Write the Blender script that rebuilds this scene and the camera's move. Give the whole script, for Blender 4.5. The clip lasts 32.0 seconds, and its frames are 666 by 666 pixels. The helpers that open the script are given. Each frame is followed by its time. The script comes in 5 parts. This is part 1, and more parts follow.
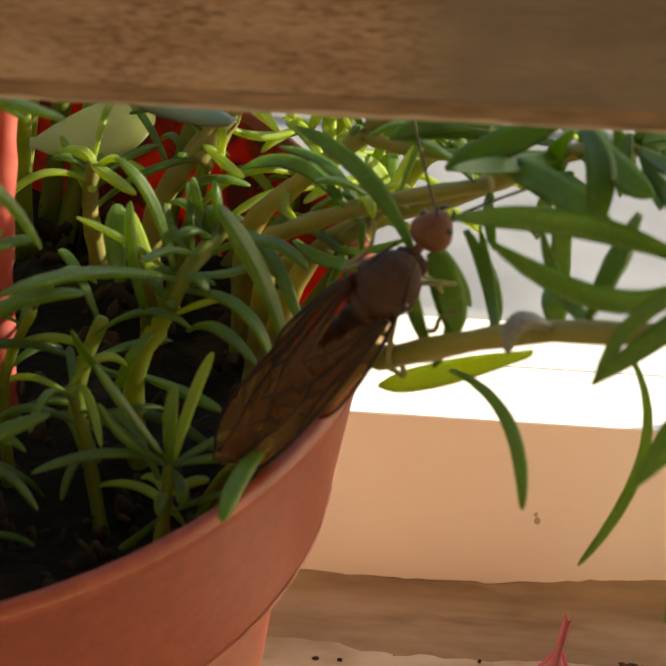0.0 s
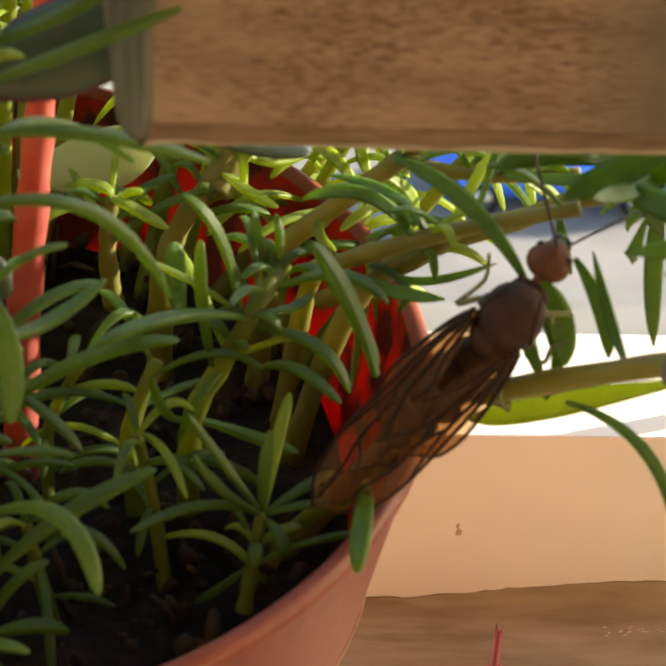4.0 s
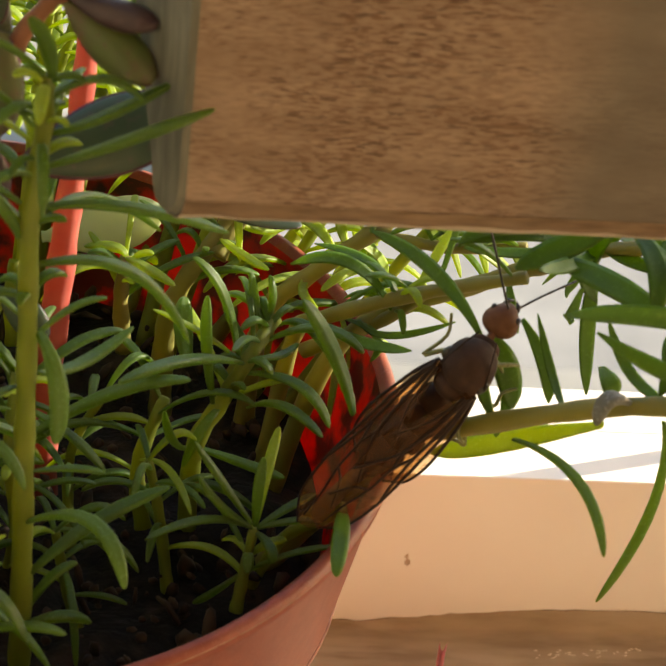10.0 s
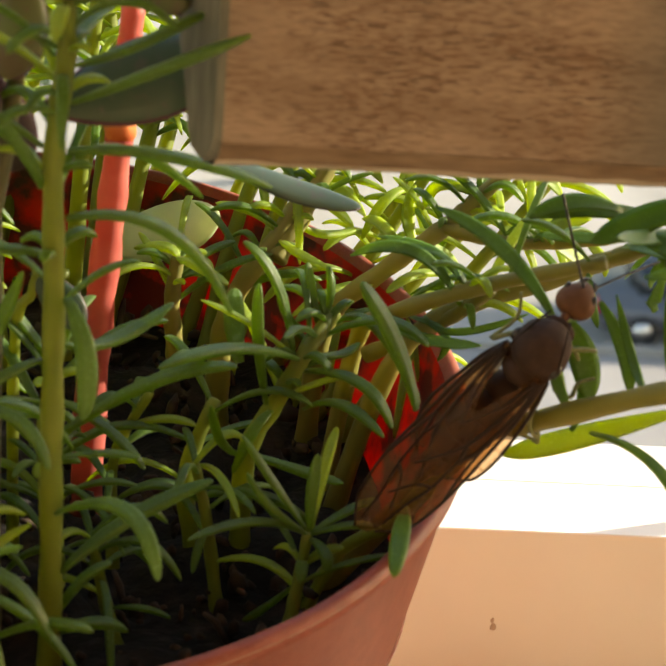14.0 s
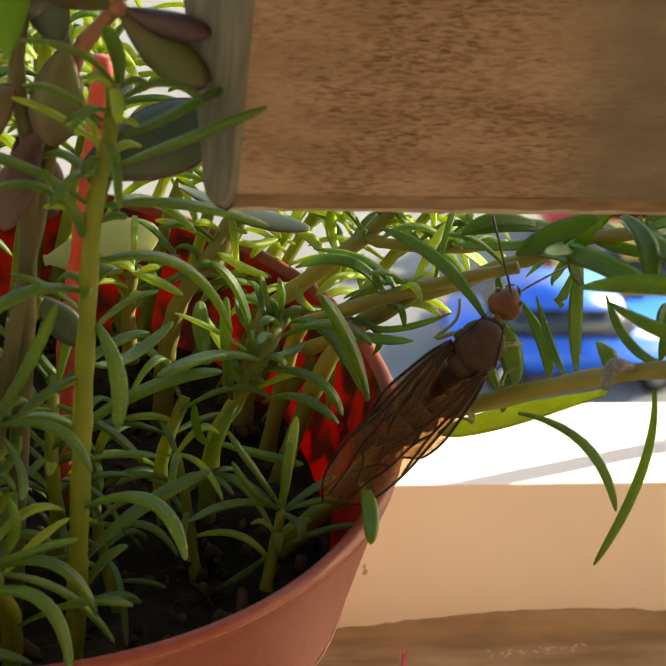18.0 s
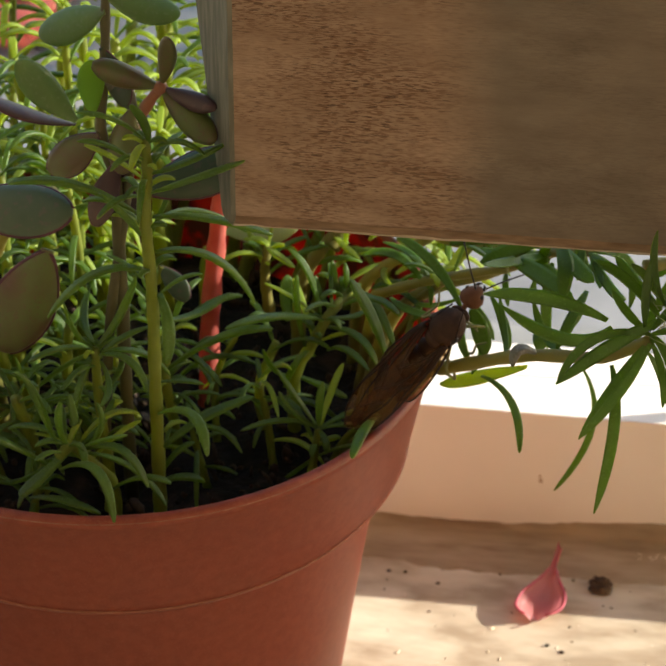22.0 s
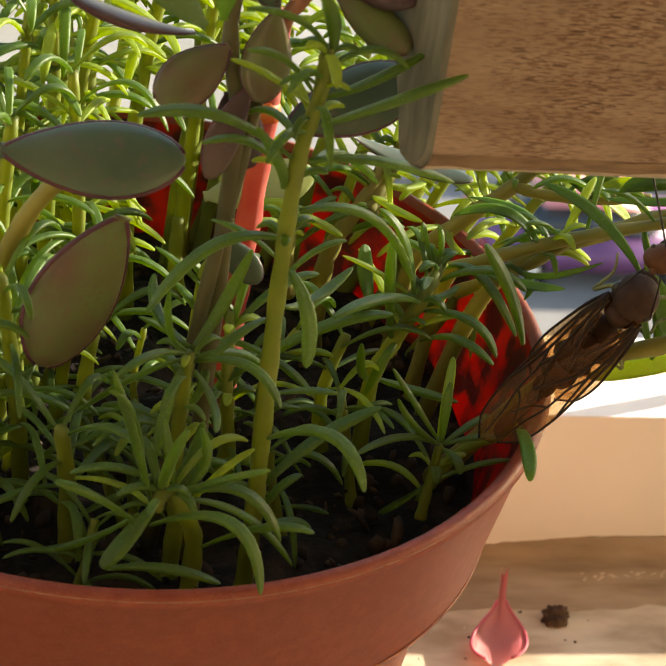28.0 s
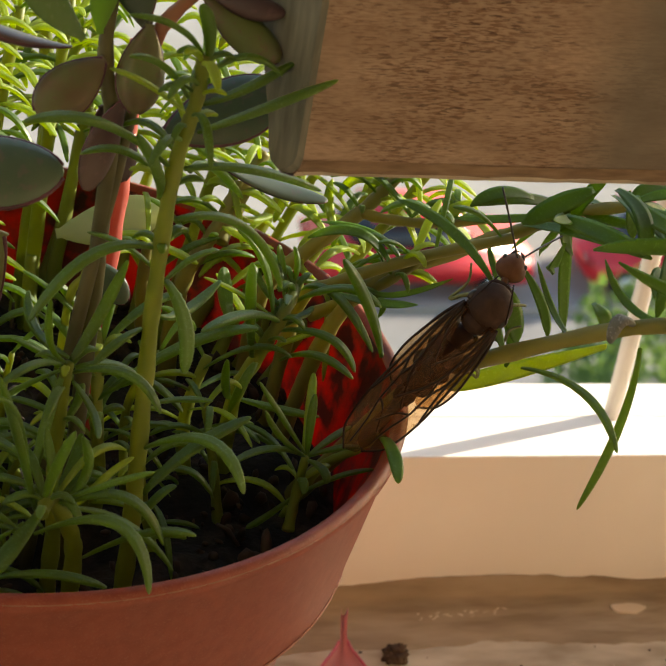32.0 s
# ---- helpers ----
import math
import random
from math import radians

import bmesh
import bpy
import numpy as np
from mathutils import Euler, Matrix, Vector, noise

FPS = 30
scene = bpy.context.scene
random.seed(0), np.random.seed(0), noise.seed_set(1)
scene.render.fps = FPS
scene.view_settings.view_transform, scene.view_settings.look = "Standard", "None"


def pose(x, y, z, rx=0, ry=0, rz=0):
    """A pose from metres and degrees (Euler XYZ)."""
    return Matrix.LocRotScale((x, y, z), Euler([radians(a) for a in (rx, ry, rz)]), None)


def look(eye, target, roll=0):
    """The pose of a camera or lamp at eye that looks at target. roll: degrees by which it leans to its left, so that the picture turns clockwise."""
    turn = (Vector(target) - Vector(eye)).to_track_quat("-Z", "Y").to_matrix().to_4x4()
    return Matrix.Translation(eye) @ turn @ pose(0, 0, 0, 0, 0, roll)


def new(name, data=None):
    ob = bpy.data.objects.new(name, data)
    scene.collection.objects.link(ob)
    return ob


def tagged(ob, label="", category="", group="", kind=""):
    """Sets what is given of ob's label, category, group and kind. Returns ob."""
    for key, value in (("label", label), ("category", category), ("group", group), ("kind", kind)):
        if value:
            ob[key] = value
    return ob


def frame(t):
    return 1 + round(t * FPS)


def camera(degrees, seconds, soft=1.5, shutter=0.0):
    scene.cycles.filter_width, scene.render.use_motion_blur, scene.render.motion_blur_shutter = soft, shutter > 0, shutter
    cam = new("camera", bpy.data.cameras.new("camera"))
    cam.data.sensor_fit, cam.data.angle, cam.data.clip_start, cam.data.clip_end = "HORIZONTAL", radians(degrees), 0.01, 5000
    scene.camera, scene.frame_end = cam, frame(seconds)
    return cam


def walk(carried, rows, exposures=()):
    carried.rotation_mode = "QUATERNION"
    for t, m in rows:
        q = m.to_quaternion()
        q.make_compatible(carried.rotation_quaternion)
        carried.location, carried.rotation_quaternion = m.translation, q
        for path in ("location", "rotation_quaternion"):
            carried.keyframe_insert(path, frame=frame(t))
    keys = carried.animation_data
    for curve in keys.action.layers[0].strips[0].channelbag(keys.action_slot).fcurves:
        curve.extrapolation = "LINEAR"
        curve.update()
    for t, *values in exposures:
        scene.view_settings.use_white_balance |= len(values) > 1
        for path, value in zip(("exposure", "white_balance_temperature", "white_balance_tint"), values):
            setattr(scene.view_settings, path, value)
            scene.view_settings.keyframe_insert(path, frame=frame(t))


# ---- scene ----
cam = camera(16.13, 32.0)
walk(cam, [
    (0, pose(0.05773, -0.15923, 0.19429, 55.213, -0.189, 5.976)),
    (0.5, pose(0.05487, -0.15904, 0.19341, 55.226, -0.055, 5.801)),
    (1, pose(0.05610, -0.16040, 0.19499, 55.397, -0.004, 5.851)),
    (1.5, pose(0.05424, -0.16583, 0.19547, 55.595, -0.144, 5.599)),
    (2, pose(0.05190, -0.16469, 0.19342, 55.701, -0.276, 5.112)),
    (2.5, pose(0.04326, -0.16552, 0.19311, 55.891, -0.214, 3.475)),
    (3, pose(0.03832, -0.15855, 0.19412, 55.273, -1.718, 2.062)),
    (3.5, pose(0.01888, -0.15578, 0.19295, 54.859, -3.723, -0.454)),
    (4, pose(0.02038, -0.15266, 0.19289, 55.102, -3.718, -3.605)),
    (4.5, pose(0.01314, -0.15545, 0.19617, 55.061, -4.529, -5.975)),
    (6.5, pose(0.02145, -0.16481, 0.19836, 55.613, -3.894, -4.307)),
    (7, pose(0.03336, -0.17479, 0.20390, 55.901, -3.487, -1.451)),
    (7.5, pose(0.03967, -0.17538, 0.21136, 56.247, -3.254, 0.351)),
    (8, pose(0.02478, -0.17171, 0.21356, 56.370, -3.909, 0.112)),
    (8.5, pose(0.01838, -0.17120, 0.21419, 56.374, -4.717, -0.833)),
    (9, pose(0.01599, -0.17461, 0.21444, 56.386, -5.329, -2.160)),
    (9.5, pose(0.01627, -0.17574, 0.21543, 56.258, -5.650, -3.323)),
    (10, pose(0.01264, -0.17968, 0.21020, 56.556, -5.819, -4.262)),
    (10.5, pose(0.01430, -0.17095, 0.19716, 57.165, -5.613, -4.831)),
    (11, pose(0.01820, -0.17262, 0.18619, 58.172, -5.015, -4.856)),
    (11.5, pose(0.01732, -0.17786, 0.18401, 59.216, -4.697, -4.266)),
    (12, pose(0.02536, -0.17752, 0.18726, 59.773, -4.390, -2.976)),
    (12.5, pose(0.02098, -0.17800, 0.18626, 60.222, -4.432, -2.226)),
    (13, pose(0.02037, -0.17332, 0.18388, 60.288, -4.595, -1.670)),
    (13.5, pose(0.01987, -0.17069, 0.18644, 60.199, -4.516, -1.565)),
    (14, pose(0.01957, -0.17379, 0.18960, 60.338, -4.319, -1.876)),
    (14.5, pose(0.02397, -0.17950, 0.19665, 60.301, -4.207, -2.381)),
    (16.5, pose(-0.00748, -0.18415, 0.19512, 59.587, -5.359, -10.057)),
    (17, pose(-0.00805, -0.18276, 0.19348, 59.640, -5.533, -10.841)),
    (17.5, pose(-0.00599, -0.18517, 0.19731, 59.583, -5.721, -10.554)),
    (18, pose(-0.00769, -0.19613, 0.20952, 59.321, -5.868, -9.613)),
    (18.5, pose(-0.00599, -0.20324, 0.21048, 58.623, -5.665, -8.069)),
    (19, pose(-0.00047, -0.22749, 0.22788, 57.690, -4.847, -5.740)),
    (19.5, pose(0.01033, -0.23416, 0.24170, 56.314, -3.720, -3.046)),
    (20, pose(0.03082, -0.24264, 0.25953, 55.036, -2.534, 0.006)),
    (20.5, pose(0.04569, -0.25299, 0.26719, 54.696, -1.706, 2.695)),
    (21, pose(0.05898, -0.26372, 0.27438, 54.908, -1.048, 4.840)),
    (21.5, pose(0.05715, -0.26845, 0.26815, 55.329, -0.825, 6.253)),
    (22, pose(0.06321, -0.26710, 0.27077, 55.439, -0.415, 7.311)),
    (22.5, pose(0.06123, -0.26468, 0.26987, 55.446, -0.207, 7.652)),
    (23, pose(0.06171, -0.26042, 0.26957, 55.380, -0.032, 7.824)),
    (23.5, pose(0.06046, -0.25664, 0.26629, 55.298, 0.135, 7.988)),
    (24, pose(0.06329, -0.25135, 0.26511, 55.114, 0.200, 8.149)),
    (24.5, pose(0.06157, -0.24608, 0.26204, 54.993, 0.136, 8.266)),
    (25, pose(0.05849, -0.24744, 0.26034, 55.002, -0.024, 8.327)),
    (25.5, pose(0.05853, -0.24926, 0.26146, 55.027, -0.353, 8.272)),
    (27.5, pose(-0.00401, -0.20617, 0.22220, 55.570, -5.446, -4.075)),
    (28, pose(-0.02586, -0.20262, 0.21834, 56.749, -7.474, -8.547)),
    (28.5, pose(-0.03048, -0.19568, 0.20493, 58.358, -9.027, -11.761)),
    (29, pose(-0.03993, -0.17850, 0.20544, 59.088, -10.077, -15.052)),
    (29.5, pose(-0.04571, -0.17664, 0.19759, 60.908, -10.752, -16.278)),
    (30, pose(-0.03459, -0.17848, 0.19544, 60.670, -10.130, -16.846)),
    (30.5, pose(-0.03268, -0.18616, 0.20092, 60.440, -9.664, -17.181)),
    (31, pose(-0.03949, -0.19243, 0.20898, 60.236, -9.486, -16.818)),
    (31.5, pose(-0.03858, -0.19856, 0.20385, 60.492, -9.094, -16.036)),
    (32, pose(-0.03739, -0.21226, 0.21090, 60.707, -8.892, -14.561)),
], [(0, 1.52, 7750, 8), (3.5, 1.72, 7800, 8), (6, 1.59, 7850, 8), (8.5, 1.92, 8050, 8), (10, 1.74, 7950, 8), (11, 1.57, 8000, 8), (12, 1.51, 8050, 8), (14, 1.76, 8000, 8), (18, 1.61, 7600, 8), (19.3, 1.55, 7350, 8), (21, 1.33, 6950, 8), (23, 1.30, 7000, 8), (25, 1.36, 7050, 8), (28, 1.71, 7750, 8), (29, 1.67, 7650, 8), (30, 1.92, 7650, 8), (31, 1.52, 7550, 8), (32, 1.36, 7550, 8)])
cam.data.dof.use_dof = True
cam.data.dof.focus_distance, cam.data.dof.aperture_fstop = 0.245, 135

# ---- light: low warm sun from outside, beyond the sill ----
SUN_EL, SUN_AZ = radians(19), math.atan2(0.957, 0.29)
world = bpy.data.worlds.new("sky")
scene.world = world
world.use_nodes = True
wn = world.node_tree.nodes
sky = wn.new("ShaderNodeTexSky")
sky.sky_type, sky.sun_disc, sky.sun_elevation, sky.sun_rotation = "NISHITA", False, SUN_EL, SUN_AZ
world.node_tree.links.new(sky.outputs[0], wn["Background"].inputs[0])
wn["Background"].inputs[1].default_value = 0.15
sun = bpy.data.lights.new("sun", "SUN")
sun.energy, sun.angle, sun.color = 5.0, radians(0.6), (1.0, 0.95, 0.87)
sun_ob = new("sun", sun)
sun_dir = Vector((math.sin(SUN_AZ) * math.cos(SUN_EL), math.cos(SUN_AZ) * math.cos(SUN_EL), math.sin(SUN_EL)))
sun_ob.matrix_world = look(sun_dir * 3, (0, 0, 0))


# ---- materials ----
def nodes_of(name):
    m = bpy.data.materials.new(name)
    m.use_nodes = True
    t = m.node_tree
    return m, t, t.nodes["Principled BSDF"]


def mottled(t, c1, c2, scale, detail=6.0, stretch=(1, 1, 1), lo=0.35, hi=0.65, source="Object"):
    """A noise that runs from one colour to another; gives the ramp and the noise."""
    tc = t.nodes.new("ShaderNodeTexCoord")
    mp = t.nodes.new("ShaderNodeMapping")
    mp.inputs["Scale"].default_value = stretch
    nz = t.nodes.new("ShaderNodeTexNoise")
    nz.inputs["Scale"].default_value, nz.inputs["Detail"].default_value = scale, detail
    rp = t.nodes.new("ShaderNodeValToRGB")
    rp.color_ramp.elements[0].position, rp.color_ramp.elements[1].position = lo, hi
    rp.color_ramp.elements[0].color, rp.color_ramp.elements[1].color = (*c1, 1), (*c2, 1)
    t.links.new(tc.outputs[source], mp.inputs[0])
    t.links.new(mp.outputs[0], nz.inputs[0])
    t.links.new(nz.outputs[0], rp.inputs[0])
    return rp, nz


def blend(t, a, b, fac):
    """Mixes two colour outputs by a number or an output."""
    mx = t.nodes.new("ShaderNodeMix")
    mx.data_type = "RGBA"
    if isinstance(fac, float):
        mx.inputs[0].default_value = fac
    else:
        t.links.new(fac, mx.inputs[0])
    t.links.new(a, mx.inputs[6])
    t.links.new(b, mx.inputs[7])
    return mx.outputs[2]


def bumped(t, bs, height, strength, distance):
    b = t.nodes.new("ShaderNodeBump")
    b.inputs["Strength"].default_value, b.inputs["Distance"].default_value = strength, distance
    t.links.new(height, b.inputs["Height"])
    t.links.new(b.outputs[0], bs.inputs["Normal"])


def surface(name, c1, c2, scale, rough=0.6, bump=0.2, dist=0.0003, stretch=(1, 1, 1), c3=None, scale2=None, metal=0.0, source="Object"):
    m, t, bs = nodes_of(name)
    rp, nz = mottled(t, c1, c2, scale, stretch=stretch, source=source)
    col = rp.outputs[0]
    if c3:
        rp2, nz2 = mottled(t, (0, 0, 0), (1, 1, 1), scale2, stretch=stretch, lo=0.5, hi=0.68, source=source)
        rgb = t.nodes.new("ShaderNodeRGB")
        rgb.outputs[0].default_value = (*c3, 1)
        col = blend(t, col, rgb.outputs[0], rp2.outputs[0])
    t.links.new(col, bs.inputs["Base Color"])
    bs.inputs["Roughness"].default_value, bs.inputs["Metallic"].default_value = rough, metal
    bs.inputs["Specular IOR Level"].default_value = 0.5 if rough < 0.5 else 0.25
    if bump:
        bumped(t, bs, nz.outputs[0], bump, dist)
    return m


def thin(name, c1, c2, glow, scale, share, rough=0.45, bump=0.15, per_piece=0.25, speck=None, sheen=0.0):
    """A leaf or thin plastic: a glossy surface that also lets light through in the colour glow."""
    m, t, bs = nodes_of(name)
    rp, nz = mottled(t, c1, c2, scale)
    col = rp.outputs[0]
    if speck:
        dots, dz = mottled(t, (0, 0, 0), (0.8, 0.8, 0.8), scale * 7, detail=3, lo=0.57, hi=0.66)
        rgb = t.nodes.new("ShaderNodeRGB")
        rgb.outputs[0].default_value = (*speck, 1)
        col = blend(t, col, rgb.outputs[0], dots.outputs[0])
    if per_piece:
        info = t.nodes.new("ShaderNodeObjectInfo")
        hsv = t.nodes.new("ShaderNodeHueSaturation")
        rng = t.nodes.new("ShaderNodeMapRange")
        rng.inputs[3].default_value, rng.inputs[4].default_value = 1 - per_piece, 1 + per_piece
        t.links.new(info.outputs["Random"], rng.inputs[0])
        t.links.new(rng.outputs[0], hsv.inputs["Value"])
        t.links.new(col, hsv.inputs["Color"])
        col = hsv.outputs[0]
    t.links.new(col, bs.inputs["Base Color"])
    bs.inputs["Roughness"].default_value = rough
    bs.inputs["Specular IOR Level"].default_value = 0.4
    bs.inputs["Sheen Weight"].default_value, bs.inputs["Sheen Roughness"].default_value = sheen, 0.35
    bumped(t, bs, nz.outputs[0], bump, 0.0002)
    tr = t.nodes.new("ShaderNodeBsdfTranslucent")
    tr.inputs[0].default_value = (*glow, 1)
    mix = t.nodes.new("ShaderNodeMixShader")
    mix.inputs[0].default_value = share
    t.links.new(bs.outputs[0], mix.inputs[1])
    t.links.new(tr.outputs[0], mix.inputs[2])
    t.links.new(mix.outputs[0], t.nodes["Material Output"].inputs[0])
    return m


leaf_mat = thin("moss rose leaf", (0.030, 0.064, 0.013), (0.055, 0.105, 0.024), (0.45, 0.64, 0.04), 420, 0.40, 0.45, speck=(0.12, 0.20, 0.07), sheen=0.05)
blade_mat = thin("dark flat leaf", (0.034, 0.080, 0.014), (0.062, 0.13, 0.024), (0.38, 0.58, 0.03), 420, 0.40, 0.42, speck=(0.13, 0.22, 0.05), sheen=0.03)
# For young tufts and for rear leaves, whose backlight is put into the colour.
young_backlit_mat = thin("young and backlit leaf", (0.11, 0.17, 0.03), (0.18, 0.25, 0.05), (0.72, 0.84, 0.06), 420, 0.5, 0.5, speck=(0.24, 0.32, 0.12))
stem_mat = thin("green stem", (0.105, 0.145, 0.022), (0.165, 0.20, 0.036), (0.55, 0.58, 0.05), 330, 0.36, 0.5, per_piece=0.1)
branch_mat = thin("yellow green branch", (0.125, 0.125, 0.03), (0.215, 0.195, 0.052), (0.66, 0.58, 0.07), 140, 0.22, 0.5, per_piece=0.08)
fat_mat = thin("dark succulent leaf", (0.032, 0.062, 0.038), (0.062, 0.092, 0.06), (0.24, 0.36, 0.10), 150, 0.16, 0.36, speck=(0.08, 0.07, 0.06))
old_stem_mat = thin("olive brown stem", (0.06, 0.058, 0.026), (0.10, 0.092, 0.04), (0.4, 0.36, 0.08), 260, 0.2, 0.5, per_piece=0)
fat_edge_mat = thin("purple leaf edge", (0.06, 0.02, 0.03), (0.10, 0.035, 0.045), (0.3, 0.06, 0.08), 300, 0.15, 0.45)
young_fat_mat = thin("young succulent leaf", (0.10, 0.19, 0.04), (0.15, 0.26, 0.06), (0.5, 0.75, 0.06), 260, 0.45, 0.4)
plum_mat = thin("plum succulent leaf", (0.05, 0.028, 0.034), (0.085, 0.06, 0.05), (0.3, 0.12, 0.1), 130, 0.14, 0.33, speck=(0.1, 0.06, 0.06))
fat_green_mat = thin("bright succulent leaf", (0.055, 0.105, 0.042), (0.09, 0.155, 0.058), (0.45, 0.66, 0.1), 260, 0.26, 0.42, speck=(0.12, 0.16, 0.09))
olive_mat = thin("olive rosette leaf", (0.10, 0.058, 0.046), (0.10, 0.145, 0.055), (0.45, 0.40, 0.08), 230, 0.26, 0.28, speck=(0.13, 0.07, 0.06))
# The pale base colour itself stands for light coming through the leaf.
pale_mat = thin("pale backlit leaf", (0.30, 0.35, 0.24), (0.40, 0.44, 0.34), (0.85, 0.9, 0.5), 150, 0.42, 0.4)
dry_mat = thin("grey curled leaf", (0.075, 0.07, 0.065), (0.14, 0.14, 0.125), (0.3, 0.4, 0.12), 500, 0.2, 0.6, speck=(0.26, 0.25, 0.22))
red_stem_mat = thin("pink red stem", (0.29, 0.062, 0.05), (0.40, 0.115, 0.09), (0.85, 0.18, 0.12), 300, 0.25, 0.4, per_piece=0.05)
rosette_stem_mat = thin("pinkish brown stem", (0.20, 0.085, 0.05), (0.28, 0.14, 0.08), (0.7, 0.3, 0.15), 200, 0.2, 0.45, per_piece=0)
bud_mat = thin("orange bud", (0.42, 0.10, 0.04), (0.55, 0.2, 0.06), (0.9, 0.35, 0.06), 300, 0.35, 0.4, per_piece=0)
pot_mat = thin("weathered terracotta plastic", (0.155, 0.029, 0.013), (0.205, 0.045, 0.022), (0.9, 0.06, 0.03), 700, 0.1, 0.46, bump=0.15, per_piece=0, speck=(0.22, 0.072, 0.044))
petal_edge_mat = thin("deep pink petal edge", (0.45, 0.08, 0.12), (0.55, 0.14, 0.18), (0.9, 0.2, 0.3), 200, 0.3, 0.5, per_piece=0)
petal_mat = thin("pink petal", (0.62, 0.34, 0.33), (0.74, 0.5, 0.47), (0.9, 0.3, 0.36), 120, 0.4, 0.5, per_piece=0)


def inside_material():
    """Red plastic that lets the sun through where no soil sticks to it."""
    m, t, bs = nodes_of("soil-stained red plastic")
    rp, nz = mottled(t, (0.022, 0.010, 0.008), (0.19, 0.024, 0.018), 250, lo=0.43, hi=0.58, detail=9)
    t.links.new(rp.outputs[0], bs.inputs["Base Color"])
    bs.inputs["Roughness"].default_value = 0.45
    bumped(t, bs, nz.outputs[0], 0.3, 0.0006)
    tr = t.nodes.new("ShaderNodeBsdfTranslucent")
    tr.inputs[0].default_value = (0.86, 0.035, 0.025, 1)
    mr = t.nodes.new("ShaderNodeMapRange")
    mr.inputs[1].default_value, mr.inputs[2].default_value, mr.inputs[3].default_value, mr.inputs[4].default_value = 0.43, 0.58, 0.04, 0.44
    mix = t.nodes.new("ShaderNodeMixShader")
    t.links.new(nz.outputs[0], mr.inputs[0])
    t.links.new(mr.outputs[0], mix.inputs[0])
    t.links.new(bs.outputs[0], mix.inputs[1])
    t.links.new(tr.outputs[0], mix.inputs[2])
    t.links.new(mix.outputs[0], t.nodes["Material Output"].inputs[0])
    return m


def wood_material():
    """Planed wood: fine grain along x, rusty flecks in patches, and shade painted as a grey stretch further along the
    board.
    """
    m, t, bs = nodes_of("weathered wood")

    def colour(c):
        n = t.nodes.new("ShaderNodeRGB")
        n.outputs[0].default_value = (*c, 1)
        return n.outputs[0]

    def times(a, b):
        n = t.nodes.new("ShaderNodeMath")
        n.operation = "MULTIPLY"
        t.links.new(a, n.inputs[0])
        t.links.new(b, n.inputs[1])
        return n.outputs[0]
    base, nz = mottled(t, (0.205, 0.142, 0.096), (0.275, 0.20, 0.142), 90, stretch=(1, 1, 4), detail=8)
    line, lz = mottled(t, (0, 0, 0), (0.6, 0.6, 0.6), 700, stretch=(1, 1, 7), lo=0.47, hi=0.7, detail=9)
    fleck, fz = mottled(t, (0, 0, 0), (1, 1, 1), 1250, stretch=(0.75, 1, 4.6), lo=0.48, hi=0.57, detail=9)
    speck, sz = mottled(t, (0, 0, 0), (1, 1, 1), 1000, stretch=(0.7, 1, 4.0), lo=0.59, hi=0.64, detail=6)
    patch, pz = mottled(t, (0.1, 0.1, 0.1), (0.72, 0.72, 0.72), 70, stretch=(1, 1, 1.5), lo=0.38, hi=0.62, detail=7)
    col = blend(t, base.outputs[0], colour((0.155, 0.098, 0.06)), line.outputs[0])
    col = blend(t, col, colour((0.095, 0.043, 0.019)), times(fleck.outputs[0], patch.outputs[0]))
    col = blend(t, col, colour((0.035, 0.016, 0.008)), times(speck.outputs[0], patch.outputs[0]))
    # Mask along x: the board's less lit stretch, put into the colour as grey.
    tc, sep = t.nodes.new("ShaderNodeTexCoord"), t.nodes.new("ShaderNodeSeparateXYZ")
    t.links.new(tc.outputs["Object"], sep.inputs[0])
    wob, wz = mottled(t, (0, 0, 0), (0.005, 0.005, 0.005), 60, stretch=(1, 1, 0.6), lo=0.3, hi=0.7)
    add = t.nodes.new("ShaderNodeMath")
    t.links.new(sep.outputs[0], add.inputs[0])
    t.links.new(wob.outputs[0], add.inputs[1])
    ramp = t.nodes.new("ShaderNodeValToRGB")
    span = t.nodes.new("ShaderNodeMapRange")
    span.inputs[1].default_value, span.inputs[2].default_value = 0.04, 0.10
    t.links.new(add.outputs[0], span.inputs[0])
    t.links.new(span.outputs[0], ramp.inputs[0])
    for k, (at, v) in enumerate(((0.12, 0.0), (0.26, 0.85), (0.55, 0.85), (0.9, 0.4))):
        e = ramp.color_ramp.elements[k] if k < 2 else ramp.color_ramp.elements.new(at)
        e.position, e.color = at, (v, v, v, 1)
    shade_greys, gz = mottled(t, (0.095, 0.083, 0.064), (0.135, 0.117, 0.09), 120, stretch=(1, 1, 3))
    col = blend(t, col, shade_greys.outputs[0], ramp.outputs[0])
    t.links.new(col, bs.inputs["Base Color"])
    bs.inputs["Roughness"].default_value = 0.7
    bs.inputs["Specular IOR Level"].default_value = 0.25
    bumped(t, bs, fz.outputs[0], 0.3, 0.0001)
    return m


